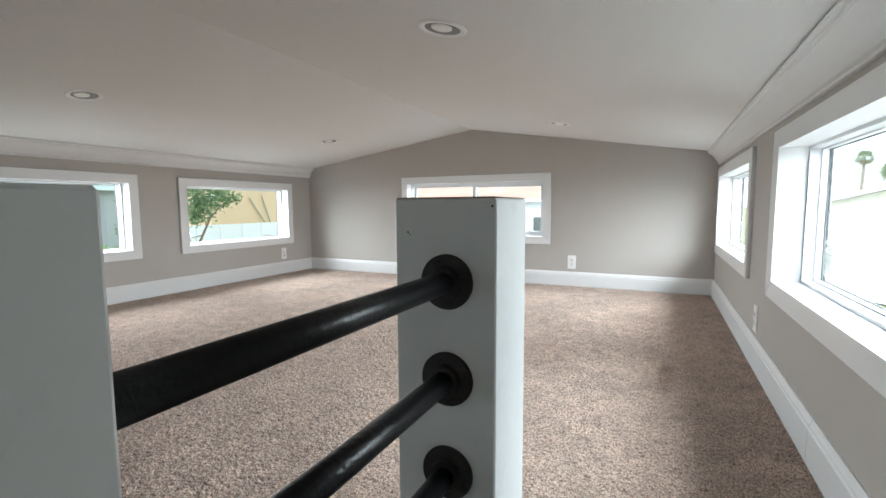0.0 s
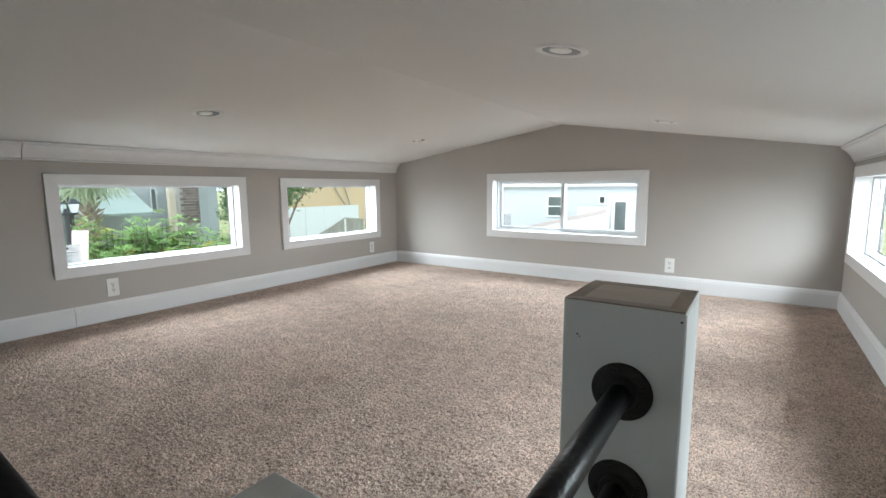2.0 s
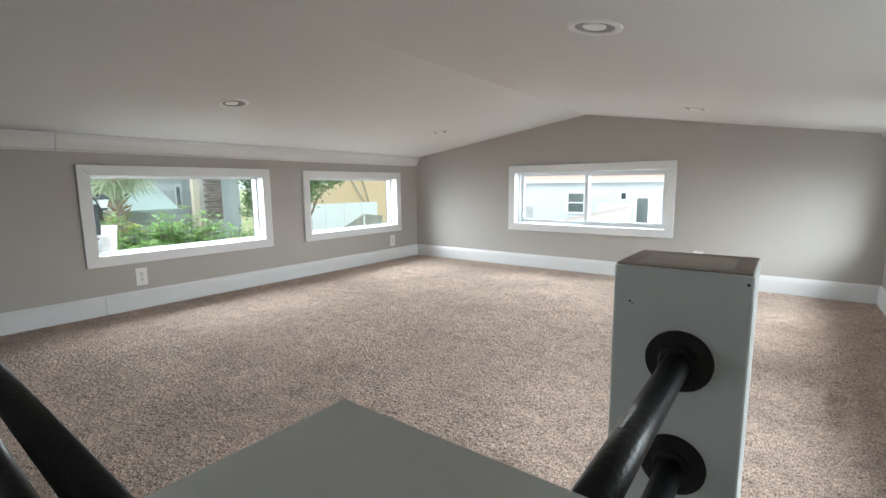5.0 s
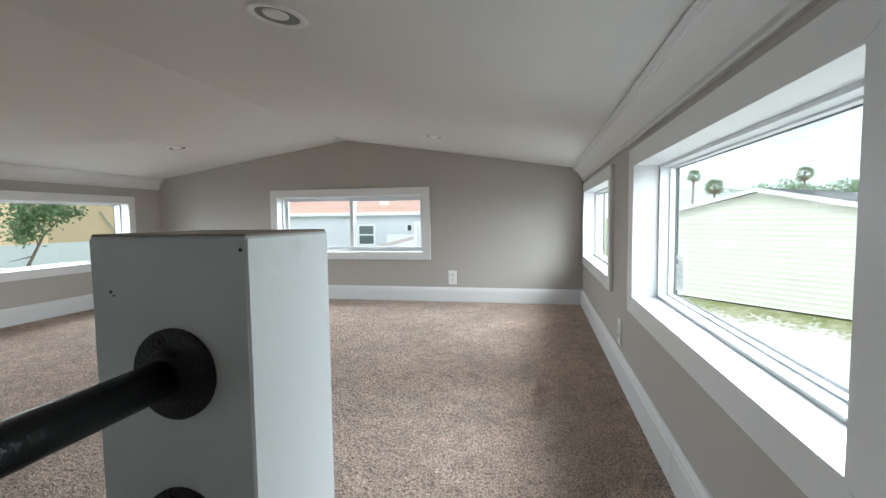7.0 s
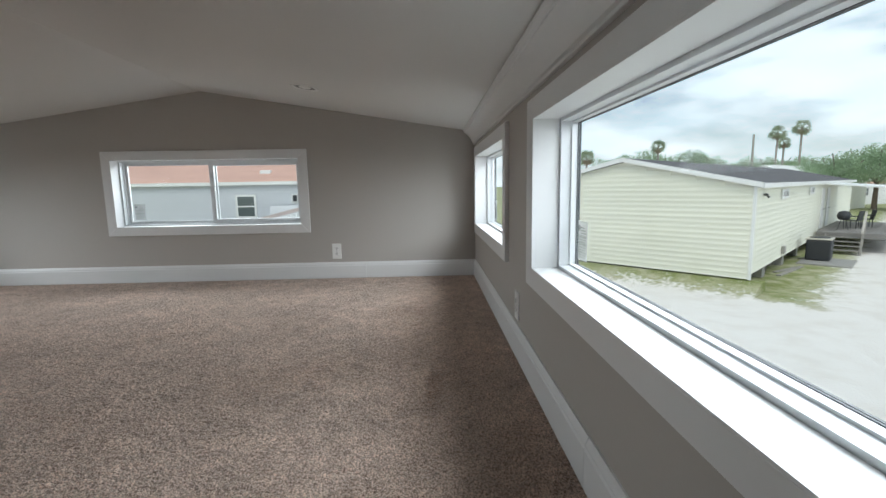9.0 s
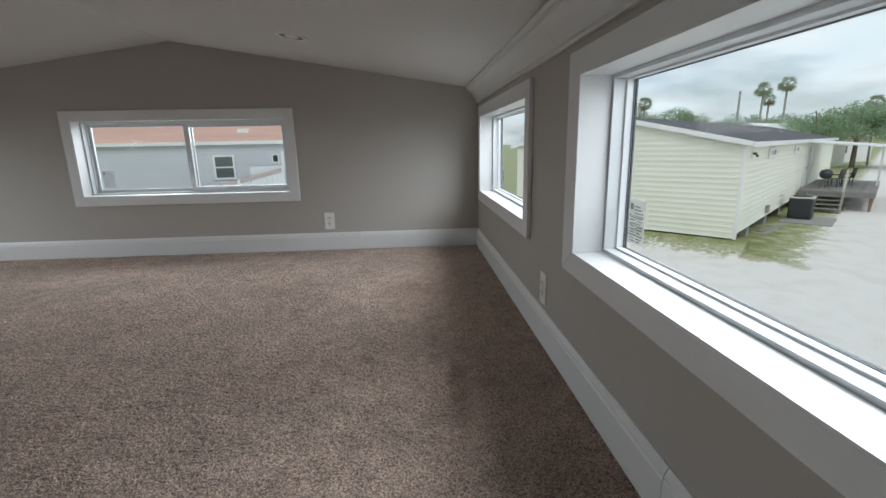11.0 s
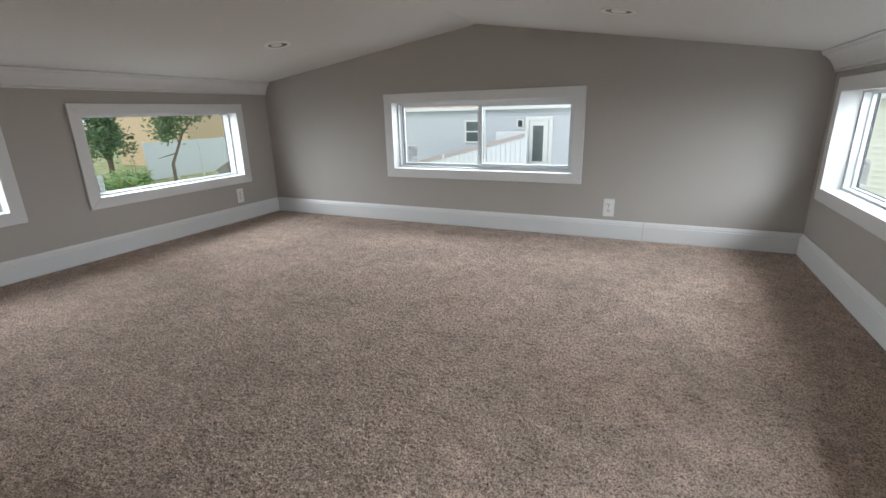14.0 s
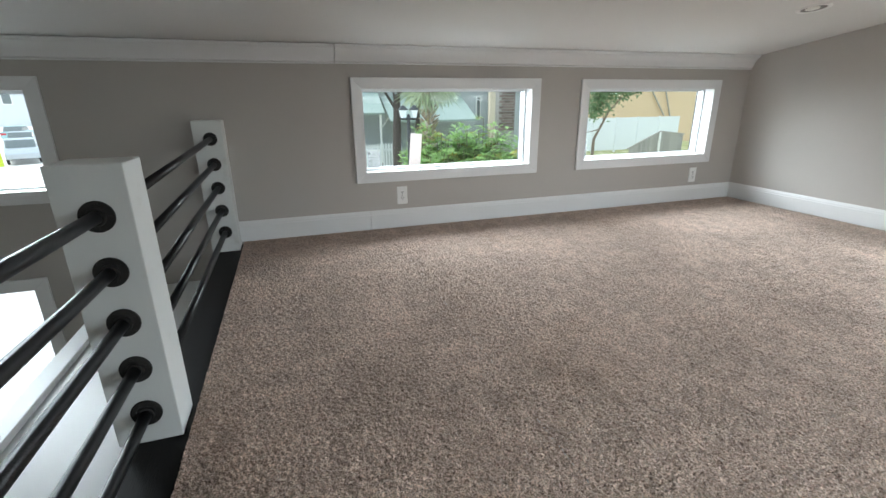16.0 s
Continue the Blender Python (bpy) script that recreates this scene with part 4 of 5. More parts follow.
def house_window(parent, x0, x1, z0, z1, y=0.0, two=True):
    """In a wall that faces local -y."""
    w = part("window", ring(x0, x1, z0, z1, 0.09, y - 0.06, y - 0.012), WHITEX, parent, "white framed house window")
    part("pane", box(x0 + 0.08, x1 - 0.08, y - 0.03, y - 0.02, z0 + 0.08, z1 - 0.08), DARKGLASS, w)
    if two:
        c = (z0 + z1) / 2
        part("meeting_rail", box(x0 + 0.085, x1 - 0.085, y - 0.05, y - 0.031, c - 0.03, c + 0.03), WHITEX, w)
    return w


# ---------------------------------------------------------------- east: cream mobile home
home = planted("mobile_home", HOUSE, "cream vinyl-sided mobile home raised on concrete piers", "house")
HW, HL, HB, HE, HA = 8.6, 30.0, 0.40, 3.42, 4.32
bm = bmesh.new()
add_prism(bm, [(0.03, 0.56), (HW - 0.03, 0.56), (HW - 0.03, HE), (HW / 2, HA), (0.03, HE)], 0, 0.03, HL)
bmesh.ops.recalc_face_normals(bm, faces=bm.faces[:])
part("wall", bm, YELLOW, home)
ROW = 0.178


def lap(z0, z1):
    """One double-lap vinyl board: a deep lip below and a shallow one half way up."""
    c = (z0 + z1) / 2
    return [(0.03, z0), (-0.018, z0), (0.014, c), (-0.004, c + 0.002), (0.022, z1 + 0.004), (0.03, z1 + 0.004)]


rows = int((HA - HB) / ROW)
for k in range(rows):
    z0 = HB + k * ROW
    z1 = z0 + ROW
    if z1 < HE:
        if k:
            part("siding_board", prism(lap(z0, z1), 0, 0.03, HL), YELLOW, home)
        a0, a1 = 0.03, HW - 0.03
    else:
        f = (z1 - HE) / (HA - HE)
        a0, a1 = f * HW / 2 + 0.03, HW - f * HW / 2 - 0.03
    if a1 > a0:
        part("siding_board", prism(lap(z0, z1), 1, a0, a1), YELLOW, home)
part("corner_trim", box(-0.012, 0.075, -0.012, 0.075, HB - 0.03, HE + 0.02), WHITEX, home)
bm = bmesh.new()
for s in (0, 1):
    y0 = -0.2 if s == 0 else HW + 0.2
    ze = HE - 0.075
    add_prism(bm, [(y0, ze + 0.06), (HW / 2, HA + 0.10), (HW / 2, HA + 0.16), (y0, ze + 0.12)], 0, -0.15, HL + 0.3)
bmesh.ops.recalc_face_normals(bm, faces=bm.faces[:])
part("roof", bm, SHINGLE, home, "dark grey shingle roof")
bm = bmesh.new()
add_box(bm, -0.18, HL + 0.3, -0.23, -0.201, HE - 0.10, HE + 0.055)
add_prism(bm, [(-0.22, HE - 0.09), (HW / 2, HA + 0.01), (HW / 2, HA + 0.17), (-0.22, HE + 0.07)], 0, -0.18, -0.152)
add_prism(bm, [(HW + 0.22, HE - 0.09), (HW / 2, HA + 0.01), (HW / 2, HA + 0.17), (HW + 0.22, HE + 0.07)], 0, -0.18, -0.152)
add_box(bm, -0.14, HL, -0.2, 0.03, HE - 0.09, HE - 0.075)
bmesh.ops.recalc_face_normals(bm, faces=bm.faces[:])
part("fascia", bm, WHITEX, home, "white fascia and soffit")
for x in (3.75, 10.0):
    house_window(home, x, x + 1.25, 2.86, 3.22, two=False)
for x in (14.2, 16.3):
    d = part("door", box(x, x + 0.95, -0.03, 0.02, 0.98, 3.02, 0.01), WHITEX, home, "white exterior door")
    part("door_frame", ring(x - 0.09, x + 1.04, 0.95, 3.1, 0.09, -0.04, 0.01), WHITEX, d)
    part("handle", lathe([(0.03, 0), (0.03, 0.05)], 10, Matrix.Translation((x + 0.85, -0.03, 1.95)) @ pose(0, 0, 0, 90)), DARKMETAL, d)
lamp_ = part("wall_light", box(0.90, 1.10, -0.12, 0.0, 3.06, 3.13, 0.02), DARKMETAL, home, "dark twin spotlight under the eave")
part("spot", lathe([(0.02, 0), (0.04, 0.09)], 10, Matrix.Translation((0.93, -0.10, 3.06)) @ pose(0, 0, 0, 130)), DARKMETAL, lamp_)
for x in (2.75, 6.2, 9.4):
    for y in (0.2, 2.6):
        part("pier", box(x, x + 0.42, y, y + 0.42, 0.0, 0.55, 0.01), CONCRETE, home, "grey concrete block pier")
# shade below the floor, put in as a near-black block set back from the piers
part("underside", box(0.1, HL - 0.1, 3.2, HW - 0.1, 0.02, 0.55), mat("crawl space shade black", (0.03, 0.028, 0.025), 0.95), home, "near-black block standing in for crawl space shade")
part("utility_box", box(4.6, 4.9, -0.12, 0.0, 0.7, 1.0, 0.01), CONCRETE, home)

for x, y, ln, an in ((3.3, 0.25, 2.4, 8), (3.5, -0.25, 2.8, -6), (4.6, 0.4, 2.2, 12), (4.2, 0.0, 1.8, -14), (3.6, 0.75, 1.9, 25), (5.2, 0.9, 1.7, -20)):
    tagged(part("timber_plank", box(0, ln, 0, 0.16, 0.0, 0.045, 0.004), GREYWOOD), "loose grey plank lying by the house", "plank", "planks by the mobile home").matrix_world = HOUSE @ pose(x, y, 0.002 + 0.047 * ((x * 7) % 1 > 0.5), 0, 0, an)

unit = planted("condenser_unit", HOUSE @ pose(8.12, -1.16, 0), "dark grey outdoor air-conditioner with a pale lid on a slab", "air conditioner")
part("body", box(0, 0.86, 0, 0.86, 0.061, 0.96, 0.06, 2), DARKMETAL, unit)
part("slab", box(-1.05, 1.2, -0.80, 1.0, 0.0, 0.06, 0.01), CONCRETE, unit, "concrete slab")
part("lid", box(-0.03, 0.89, -0.03, 0.89, 0.961, 1.03, 0.03, 2), mat("cream enamel", (0.62, 0.58, 0.50), 0.5, vary=0.06), unit, "pale cream lid rim")
part("top_grille", lathe([(0.36, 1.031), (0.36, 1.05), (0.32, 1.06), (0.1, 1.06)], 24, Matrix.Translation((0.43, 0.43, 0))), DARKMETAL, unit)
for k in range(7):
    part("louvre", box(0.06, 0.80, -0.012, 0.0, 0.20 + k * 0.1, 0.25 + k * 0.1), DARKMETAL, unit)

deck = planted("porch_deck", HOUSE @ pose(12.6, 0, 0), "grey timber porch deck with steps and awning", "deck")
for k in range(20):
    part("deck_board", box(0.0, 8.2, -3.0 + k * 0.145, -3.0 + k * 0.145 + 0.138, 0.90, 0.94, 0.004), DECKWOOD, deck)
part("rim_joist", box(0.0, 8.2, -3.04, -3.001, 0.68, 0.935, 0.004), DECKWOOD, deck)
part("rim_joist", box(-0.04, -0.001, -3.0, -0.1, 0.68, 0.935, 0.004), DECKWOOD, deck)
for x in (0.3, 2.6, 5.0, 7.6):
    part("post", box(x, x + 0.12, -2.95, -2.83, 0, 0.9), POSTWOOD, deck, "brown timber post")
for k in range(4):
    part("step", box(-1.25 + 0.29 * k, -0.93 + 0.29 * k, -1.85, -0.45, 0.17 + 0.18 * k, 0.21 + 0.18 * k, 0.004), DECKWOOD, deck)
for y in (-1.87, -0.51):
    bm = bmesh.new()
    add_prism(bm, [(-1.3, 0.0), (-1.05, 0.0), (0.0, 0.66), (0.0, 0.92)], 1, y, y + 0.05)
    part("stringer", bm, DECKWOOD, deck)
rail_ = part("handrail", prism([(-1.25, 1.02), (0.1, 1.9), (0.1, 1.99), (-1.25, 1.11)], 1, -1.95, -1.87), mat("sun-bleached timber", (0.52, 0.48, 0.43), 0.85, vary=0.15, scale=3), deck, "weathered timber step handrail")
for x, z in ((-1.2, 0.0), (-0.6, 0.4), (0.02, 0.9)):
    part("baluster", box(x, x + 0.07, -1.945, -1.875, z, z + 1.06), GREYWOOD, rail_)
aw = part("awning", prism([(-3.2, 3.02), (0.0, 3.30), (0.0, 3.36), (-3.2, 3.08)], 0, 1.6, 8.4), WHITEX, deck, "white aluminium porch awning")
for x in (4.4, 8.1):
    part("awning_post", box(x, x + 0.08, -3.0, -2.92, 0.94, 3.07), WHITEX, aw)


def porch_chair(m):
    c = planted("porch_chair", m, "dark metal porch chair on the deck", "chair", "chairs on the porch")
    part("seat", box(-0.25, 0.25, -0.25, 0.25, 0.42, 0.46, 0.01), DARKMETAL, c)
    part("backrest", prism([(0.22, 0.44), (0.26, 0.44), (0.36, 0.95), (0.32, 0.95)], 0, -0.25, 0.25), DARKMETAL, c)
    for x in (-0.23, 0.20):
        for y in (-0.23, 0.20):
            part("leg", box(x, x + 0.03, y, y + 0.03, 0, 0.42), DARKMETAL, c)
        part("armrest", box(x, x + 0.04, -0.25, 0.28, 0.63, 0.66), DARKMETAL, c)
    return c


ch = porch_chair(HOUSE @ pose(15.3, -1.3, 0.941, 0, 0, 160))
copy_thing(ch, HOUSE @ pose(16.6, -1.7, 0.941, 0, 0, 200))
grill = planted("grill", HOUSE @ pose(14.0, -1.0, 0.941), "black kettle grill on the porch", "grill")
part("bowl", lathe([(0.05, 0.5), (0.22, 0.55), (0.29, 0.72), (0.29, 0.78), (0.22, 0.94), (0.05, 1.0)], 20), DARKMETAL, grill, smooth=True)
for k in range(3):
    bm = bmesh.new()
    add_rod(bm, (0.1 * math.cos(k * 2.1), 0.1 * math.sin(k * 2.1), 0.56), (0.26 * math.cos(k * 2.1), 0.26 * math.sin(k * 2.1), 0.0), 0.012)
    part("leg", bm, DARKMETAL, grill)

# houses further east
for nm, m, lab, rm, wm, ln, wd, he, ha in (
        ("house", pose(40, 47, GROUND, 0, 0, 30), "far house with a pale metal roof", WHITEX, YELLOW, 16, 9, 3.3, 5.0),
        ("house", pose(52, 60, GROUND, 0, 0, 12), "far low house with a faded orange roof", ORANGE, WHITEX, 14, 8, 2.9, 4.3),
        ("house", pose(27, 50, GROUND, 0, 0, 40), "far house with a blue-grey roof", mat("blue grey roof", (0.16, 0.22, 0.32), 0.7), WHITEX, 10, 7, 3.2, 4.4)):
    h_ = planted(nm, m, lab, "house", "houses beyond the mobile home")
    part("wall", prism([(0, 0), (wd, 0), (wd, he), (wd / 2, ha), (0, he)], 0, 0, ln), wm, h_)
    bm = bmesh.new()
    add_prism(bm, [(-0.4, he - 0.05), (wd / 2, ha + 0.1), (wd / 2, ha + 0.25), (-0.4, he + 0.1)], 0, -0.4, ln + 0.4)
    add_prism(bm, [(wd + 0.4, he - 0.05), (wd / 2, ha + 0.1), (wd / 2, ha + 0.25), (wd + 0.4, he + 0.1)], 0, -0.4, ln + 0.4)
    bmesh.ops.recalc_face_normals(bm, faces=bm.faces[:])
    part("roof", bm, rm, h_)
    house_window(h_, 3, 4.2, 1.2, 2.3)
    house_window(h_, 8, 9.2, 1.2, 2.3)

rng = np.random.default_rng(5)
for k in range(17):
    az = 22 + k * 2.55 + rng.uniform(-0.6, 0.6)
    dist = 74 + rng.uniform(-6, 9)
    broad_tree(pose(dist * math.sin(radians(az)), dist * math.cos(radians(az)), GROUND), rng.uniform(0.84, 1.1) * (9.6 - 0.055 * (az - 22)), rng.uniform(3.4, 4.8), rng, 11000, 0.20, material=LEAFFAR)
for x, y, h_, f in ((45.4, 55.5, 9.9, 1.7), (42.0, 55.0, 9.2, 1.6), (44.3, 57.0, 8.2, 1.3), (28.5, 56.5, 7.9, 1.5), (17.0, 56, 7.9, 1.3), (55.5, 53.5, 7.4, 1.8), (20.3, 58.0, 6.8, 1.8)):
    palm(pose(x, y, GROUND, 0, 0, x * 40), h_, rng, f * 0.74, 30, trunk_r=0.12)
pole_ = planted("utility_pole", pose(36.0, 50.5, GROUND), "grey wooden utility pole", "utility pole")
bm = bmesh.new()
add_rod(bm, (0, 0, 0), (0, 0, 8.6), 0.15, 0.11, 10)
part("pole", bm, GREYWOOD, pole_)

# ---------------------------------------------------------------- north: pale grey house with a ramp
nh = planted("house", pose(0, 22.2, 0), "pale grey vinyl-sided house with an orange shingle roof", "house")
part("wall", box(-15.5, -1.0, 0.03, 7, -2.4, 1.02), GREYSIDE, nh)
for k in range(25):
    z0 = -2.35 + 0.130 * k
    part("siding_board", prism([(0.03, z0), (-0.022, z0), (0.026, z0 + 0.134), (0.03, z0 + 0.134)], 0, -15.5, -1.0), GREYSIDE, nh)
part("roof", prism([(-0.16, 0.94), (3.6, 2.82), (3.6, 2.94), (-0.16, 1.05)], 0, -15.9, -0.6), ORANGE, nh, "orange shingle roof")
part("fascia", box(-15.9, -0.6, -0.19, -0.162, 0.90, 1.05), WHITEX, nh, "white eave fascia")
part("soffit", box(-15.9, -0.6, -0.16, 0.03, 0.91, 0.93), WHITEX, nh)
part("roof_vent", box(-7.9, -7.4, 0.6, 0.9, 1.40, 1.60, 0.03), WHITEX, nh, "white roof vent")
house_window(nh, -8.88, -7.92, -0.64, 0.46, 0.0)
d = part("door", box(-5.65, -4.80, -0.03, 0.02, -1.60, 0.40, 0.008), WHITEX, nh, "white door with a long glass panel")
part("door_frame", ring(-5.86, -4.60, -1.70, 0.56, 0.16, -0.05, -0.005), WHITEX, d)
part("door_glass", box(-5.50, -5.02, -0.042, -0.031, -1.45, 0.16), DARKGLASS, d)
pl_ = part("porch_light", box(-6.20, -6.02, -0.10, 0.0, 0.12, 0.40, 0.02), DARKMETAL, nh, "black porch lantern")
part("backplate", box(-6.30, -5.95, -0.02, 0.0, 0.0, 0.45, 0.005), WHITEX, pl_)

ramp = planted("ramp_railing", pose(0, 21.0, 0), "white boarded ramp rail sloping up to the door", "railing")


def ramp_z(x):
    return -1.62 + (x + 11.6) * 0.245 if x < -5.5 else -0.12


for k in range(27):
    x = -11.6 + k * 0.225
    part("picket", box(x, x + 0.21, -0.02, 0.02, -2.8, ramp_z(x) - 0.14), FENCEWHITE, ramp)
part("cap_rail", prism([(-11.7, ramp_z(-11.7) - 0.14), (-5.5, -0.26), (-5.5, -0.10), (-11.7, ramp_z(-11.7) + 0.02)], 1, -0.06, 0.06), mat("weathered cap board", (0.50, 0.42, 0.40), 0.8, vary=0.1, scale=3), ramp, "weathered pinkish cap board")
for x in (-11.6, -9.5, -7.4, -5.5):
    part("post", box(x - 0.05, x + 0.05, -0.10, -0.061, -2.85, ramp_z(x) + 0.02), FENCEWHITE, ramp)
part("landing", box(-6.0, -4.0, 0.07, 1.1, -1.85, -1.70), DECKWOOD, ramp)
part("landing_screen", box(-7.0, -5.52, 0.3, 0.34, -1.9, -0.05), FENCEWHITE, ramp, "white panel beside the landing")

# ---------------------------------------------------------------- west: planting, lamp, fences and houses
lampost = planted("lamp_post", pose(-12.2, 3.38, GROUND), "black twin-lantern garden lamp post", "lamp post")
bm = bmesh.new()
add_lathe(bm, [(0.13, 0), (0.13, 0.15), (0.07, 0.3), (0.05, 0.5), (0.045, 3.18), (0.06, 3.23), (0.03, 3.33)], 14)
part("column", bm, DARKMETAL, lampost)
bm = bmesh.new()
add_rod(bm, (0, -0.15, 3.21), (0, 0.15, 3.21), 0.025)
part("arm", bm, DARKMETAL, lampost)
LANTERN = mat("frosted lantern glass", (0.70, 0.76, 0.80), 0.25, vary=0.02, bump=0.0)
for y in (-0.145, 0.145):
    la = part("lantern", lathe([(0.065, 3.24), (0.112, 3.43)], 4, Matrix.Translation((0, y, 0)) @ pose(0, 0, 0, 0, 0, 45)), LANTERN, lampost, "frosted lantern glass")
    part("lantern_cap", lathe([(0.145, 3.43), (0.145, 3.455), (0.075, 3.505), (0.055, 3.53), (0.02, 3.545)], 4, Matrix.Translation((0, y, 0)) @ pose(0, 0, 0, 0, 0, 45)), DARKMETAL, la)
    part("lantern_base", lathe([(0.04, 3.19), (0.085, 3.24)], 6, Matrix.Translation((0, y, 0))), DARKMETAL, la)
sg = planted("sign_board", pose(-11.6, 3.17, GROUND, -5), "white and pale pink upright sign board", "sign")
part("board", box(-0.02, 0.02, -0.15, 0.13, 1.5, 2.9, 0.004), mat("faded pink white paint", (0.80, 0.66, 0.64), 0.6, vary=0.1, scale=2), sg)
for y in (-0.12, 0.09):
    part("leg", box(-0.015, 0.015, y, y + 0.03, 0, 1.5), WHITEX, sg)

rng = np.random.default_rng(11)
for x, y, r, h_, s in ((-14.2, 4.6, 1.2, 2.5, 46), (-14.8, 6.0, 1.4, 2.8, 60), (-14.4, 7.4, 1.3, 2.7, 52), (-15.6, 5.2, 1.3, 3.1, 50), (-15.9, 6.9, 1.4, 3.1, 50), (-15.2, 8.7, 1.3, 2.6, 46), (-15.0, 9.9, 1.0, 2.0, 34), (-13.9, 3.95, 0.7, 1.9, 22)):
    palmate_bush(pose(x, y, GROUND), r, h_, rng, int(s * 1.4), leaf=0.34)
shaggy = palm(pose(-19.0, 5.8, GROUND), 4.3, rng, 1.5, 36, "shaggy cabbage palm with old leaf boots", False, "palms", 0.17)
bm = bmesh.new()
for k in range(90):
    an, z = k * 2.399, 1.2 + k * 0.033
    c = Vector((0.25 * math.sin(z / 4.3 * 1.5), 0.1 * z / 4.3, z))
    d = Vector((math.cos(an), math.sin(an), 0.0))
    add_rod(bm, c + d * 0.15, c + d * rng.uniform(0.34, 0.52) + Vector((0, 0, rng.uniform(0.05, 0.4))), 0.055, 0.02, 5)
part("leaf_boots", bm, DEADFROND, shaggy, "brown split leaf bases")
broad_tree(pose(-21.0, 12.5, GROUND), 5.6, 0.95, rng, 3600, 0.16, 0.7, "dark evergreen tree beside the grey house", LEAFDARK, "yard trees")
yard = planted("tree", pose(-18.0, 0, 0), "small leaning yard tree with a bare curved trunk", "tree", "yard trees")
bm = bmesh.new()
STEM = [(0.0, 13.2, GROUND - 0.05), (0.0, 13.22, -0.9), (0.05, 13.42, -0.47), (0.0, 13.86, 0.26), (0.1, 14.30, 0.76), (0.1, 15.25, 1.1)]
for k, (p, q) in enumerate(zip(STEM, STEM[1:])):
    add_rod(bm, p, q, 0.075 - 0.012 * k, 0.063 - 0.012 * k, 8)
for p, q in (((0.04, 13.6, -0.1), (0.2, 13.3, 0.95)), ((0.0, 13.86, 0.26), (-0.2, 13.75, 1.2)), ((0.1, 14.30, 0.76), (0.0, 14.5, 1.4)), ((0.0, 13.4, -0.5), (0.1, 12.6, -0.62)), ((0.2, 13.4, 0.6), (0.1, 12.9, 1.0))):
    add_rod(bm, p, q, 0.028, 0.01, 6)
part("trunk", bm, BARK, yard)
pts = np.concatenate([rng.normal(size=(n_, 3)) * (s_, s_, s_ * 0.9) + (0, cy, cz) for n_, s_, cy, cz in ((420, 0.30, 13.35, 0.75), (220, 0.22, 13.15, 0.3), (260, 0.26, 13.85, 1.05), (170, 0.22, 14.4, 1.1), (90, 0.16, 14.9, 1.1), (60, 0.12, 15.25, 1.12), (380, 0.35, 13.2, 1.4), (260, 0.3, 14.3, 1.6))])
mesh_part("crown", *leaf_mesh(pts, 0.17, rng), LEAFDARK, yard, "dark green leaves in loose sprays")
palmate_bush(pose(-18.0, 11.55, GROUND), 0.75, 2.45, rng, 46, leaf=0.34)
for x, y, r, h_ in ((-22.0, 5.2, 0.21, 5.2), (-22.6, 6.35, 0.13, 5.0)):
    tt = planted("tree", pose(x, y, GROUND), "tall tree with a dark bare trunk behind the lamp", "tree", "yard trees")
    bm = bmesh.new()
    for k in range(6):
        add_rod(bm, (0.03 * math.sin(k * 1.7), 0.02 * k, h_ * 0.75 * k / 6 - 0.05), (0.03 * math.sin(k * 1.7 + 1.7), 0.02 * k + 0.02, h_ * 0.75 * (k + 1) / 6), r * (1.1 - 0.06 * k), r * (1.05 - 0.06 * k), 10)
    for k in range(4):
        an = 1.6 * k + x
        add_rod(bm, (0, 0.1, h_ * (0.55 + 0.06 * k)), (math.cos(an) * 1.1, 0.1 + math.sin(an) * 1.1, h_ * 0.95), r * 0.4, r * 0.12, 6)
    part("trunk", bm, mat("dark bark", (0.075, 0.062, 0.058), 0.95, vary=0.3, scale=6, grain=40, bump=0.6), tt, "dark rough bark")
    pts = crown_points(rng, 2600, 1.7, 1.7, 1.1, 16, h_ * 0.82)
    mesh_part("crown", *leaf_mesh(pts, 0.17, rng), LEAFFAR, tt, "green leaves")

pf = planted("picket_fence", pose(-24.0, 0, GROUND), "low white picket fence on the lawn", "fence")
for k in range(52):
    y = -1.6 + k * 0.145
    part("picket", prism([(y, 0.08), (y + 0.085, 0.08), (y + 0.085, 1.5), (y + 0.0425, 1.57), (y, 1.5)], 0, -0.012, 0.012), FENCEWHITE, pf)
for z in (0.35, 1.2):
    part("rail", box(0.013, 0.05, -1.65, 5.95, z, z + 0.09), FENCEWHITE, pf)

gh = planted("house", pose(-27.0, 0, GROUND), "grey clapboard house with a pale green metal roof", "house")
part("wall", box(-8, -0.03, 0.6, 15.0, 0.0, 4.6), SLATE, gh)
for k in range(26):
    z0 = 0.3 + 0.16 * k
    part("clapboard", prism([(-0.03, z0), (0.0, z0), (-0.022, z0 + 0.165), (-0.03, z0 + 0.165)], 1, 8.2, 14.4), SLATE, gh)
part("porch_roof", prism([(-0.4, 3.9), (2.6, 2.55), (2.6, 2.65), (-0.4, 4.02)], 1, 5.5, 10.3), PALEGREEN, gh, "pale green metal porch roof")
part("porch_roof", prism([(-0.2, 4.25), (2.1, 2.95), (2.1, 3.05), (-0.2, 4.37)], 1, 0.9, 5.3), PALEGREEN, gh, "pale green metal porch roof")
part("porch_deck", box(-0.02, 2.0, 1.0, 5.2, 0.0, 0.45, 0.01), DECKWOOD, gh)
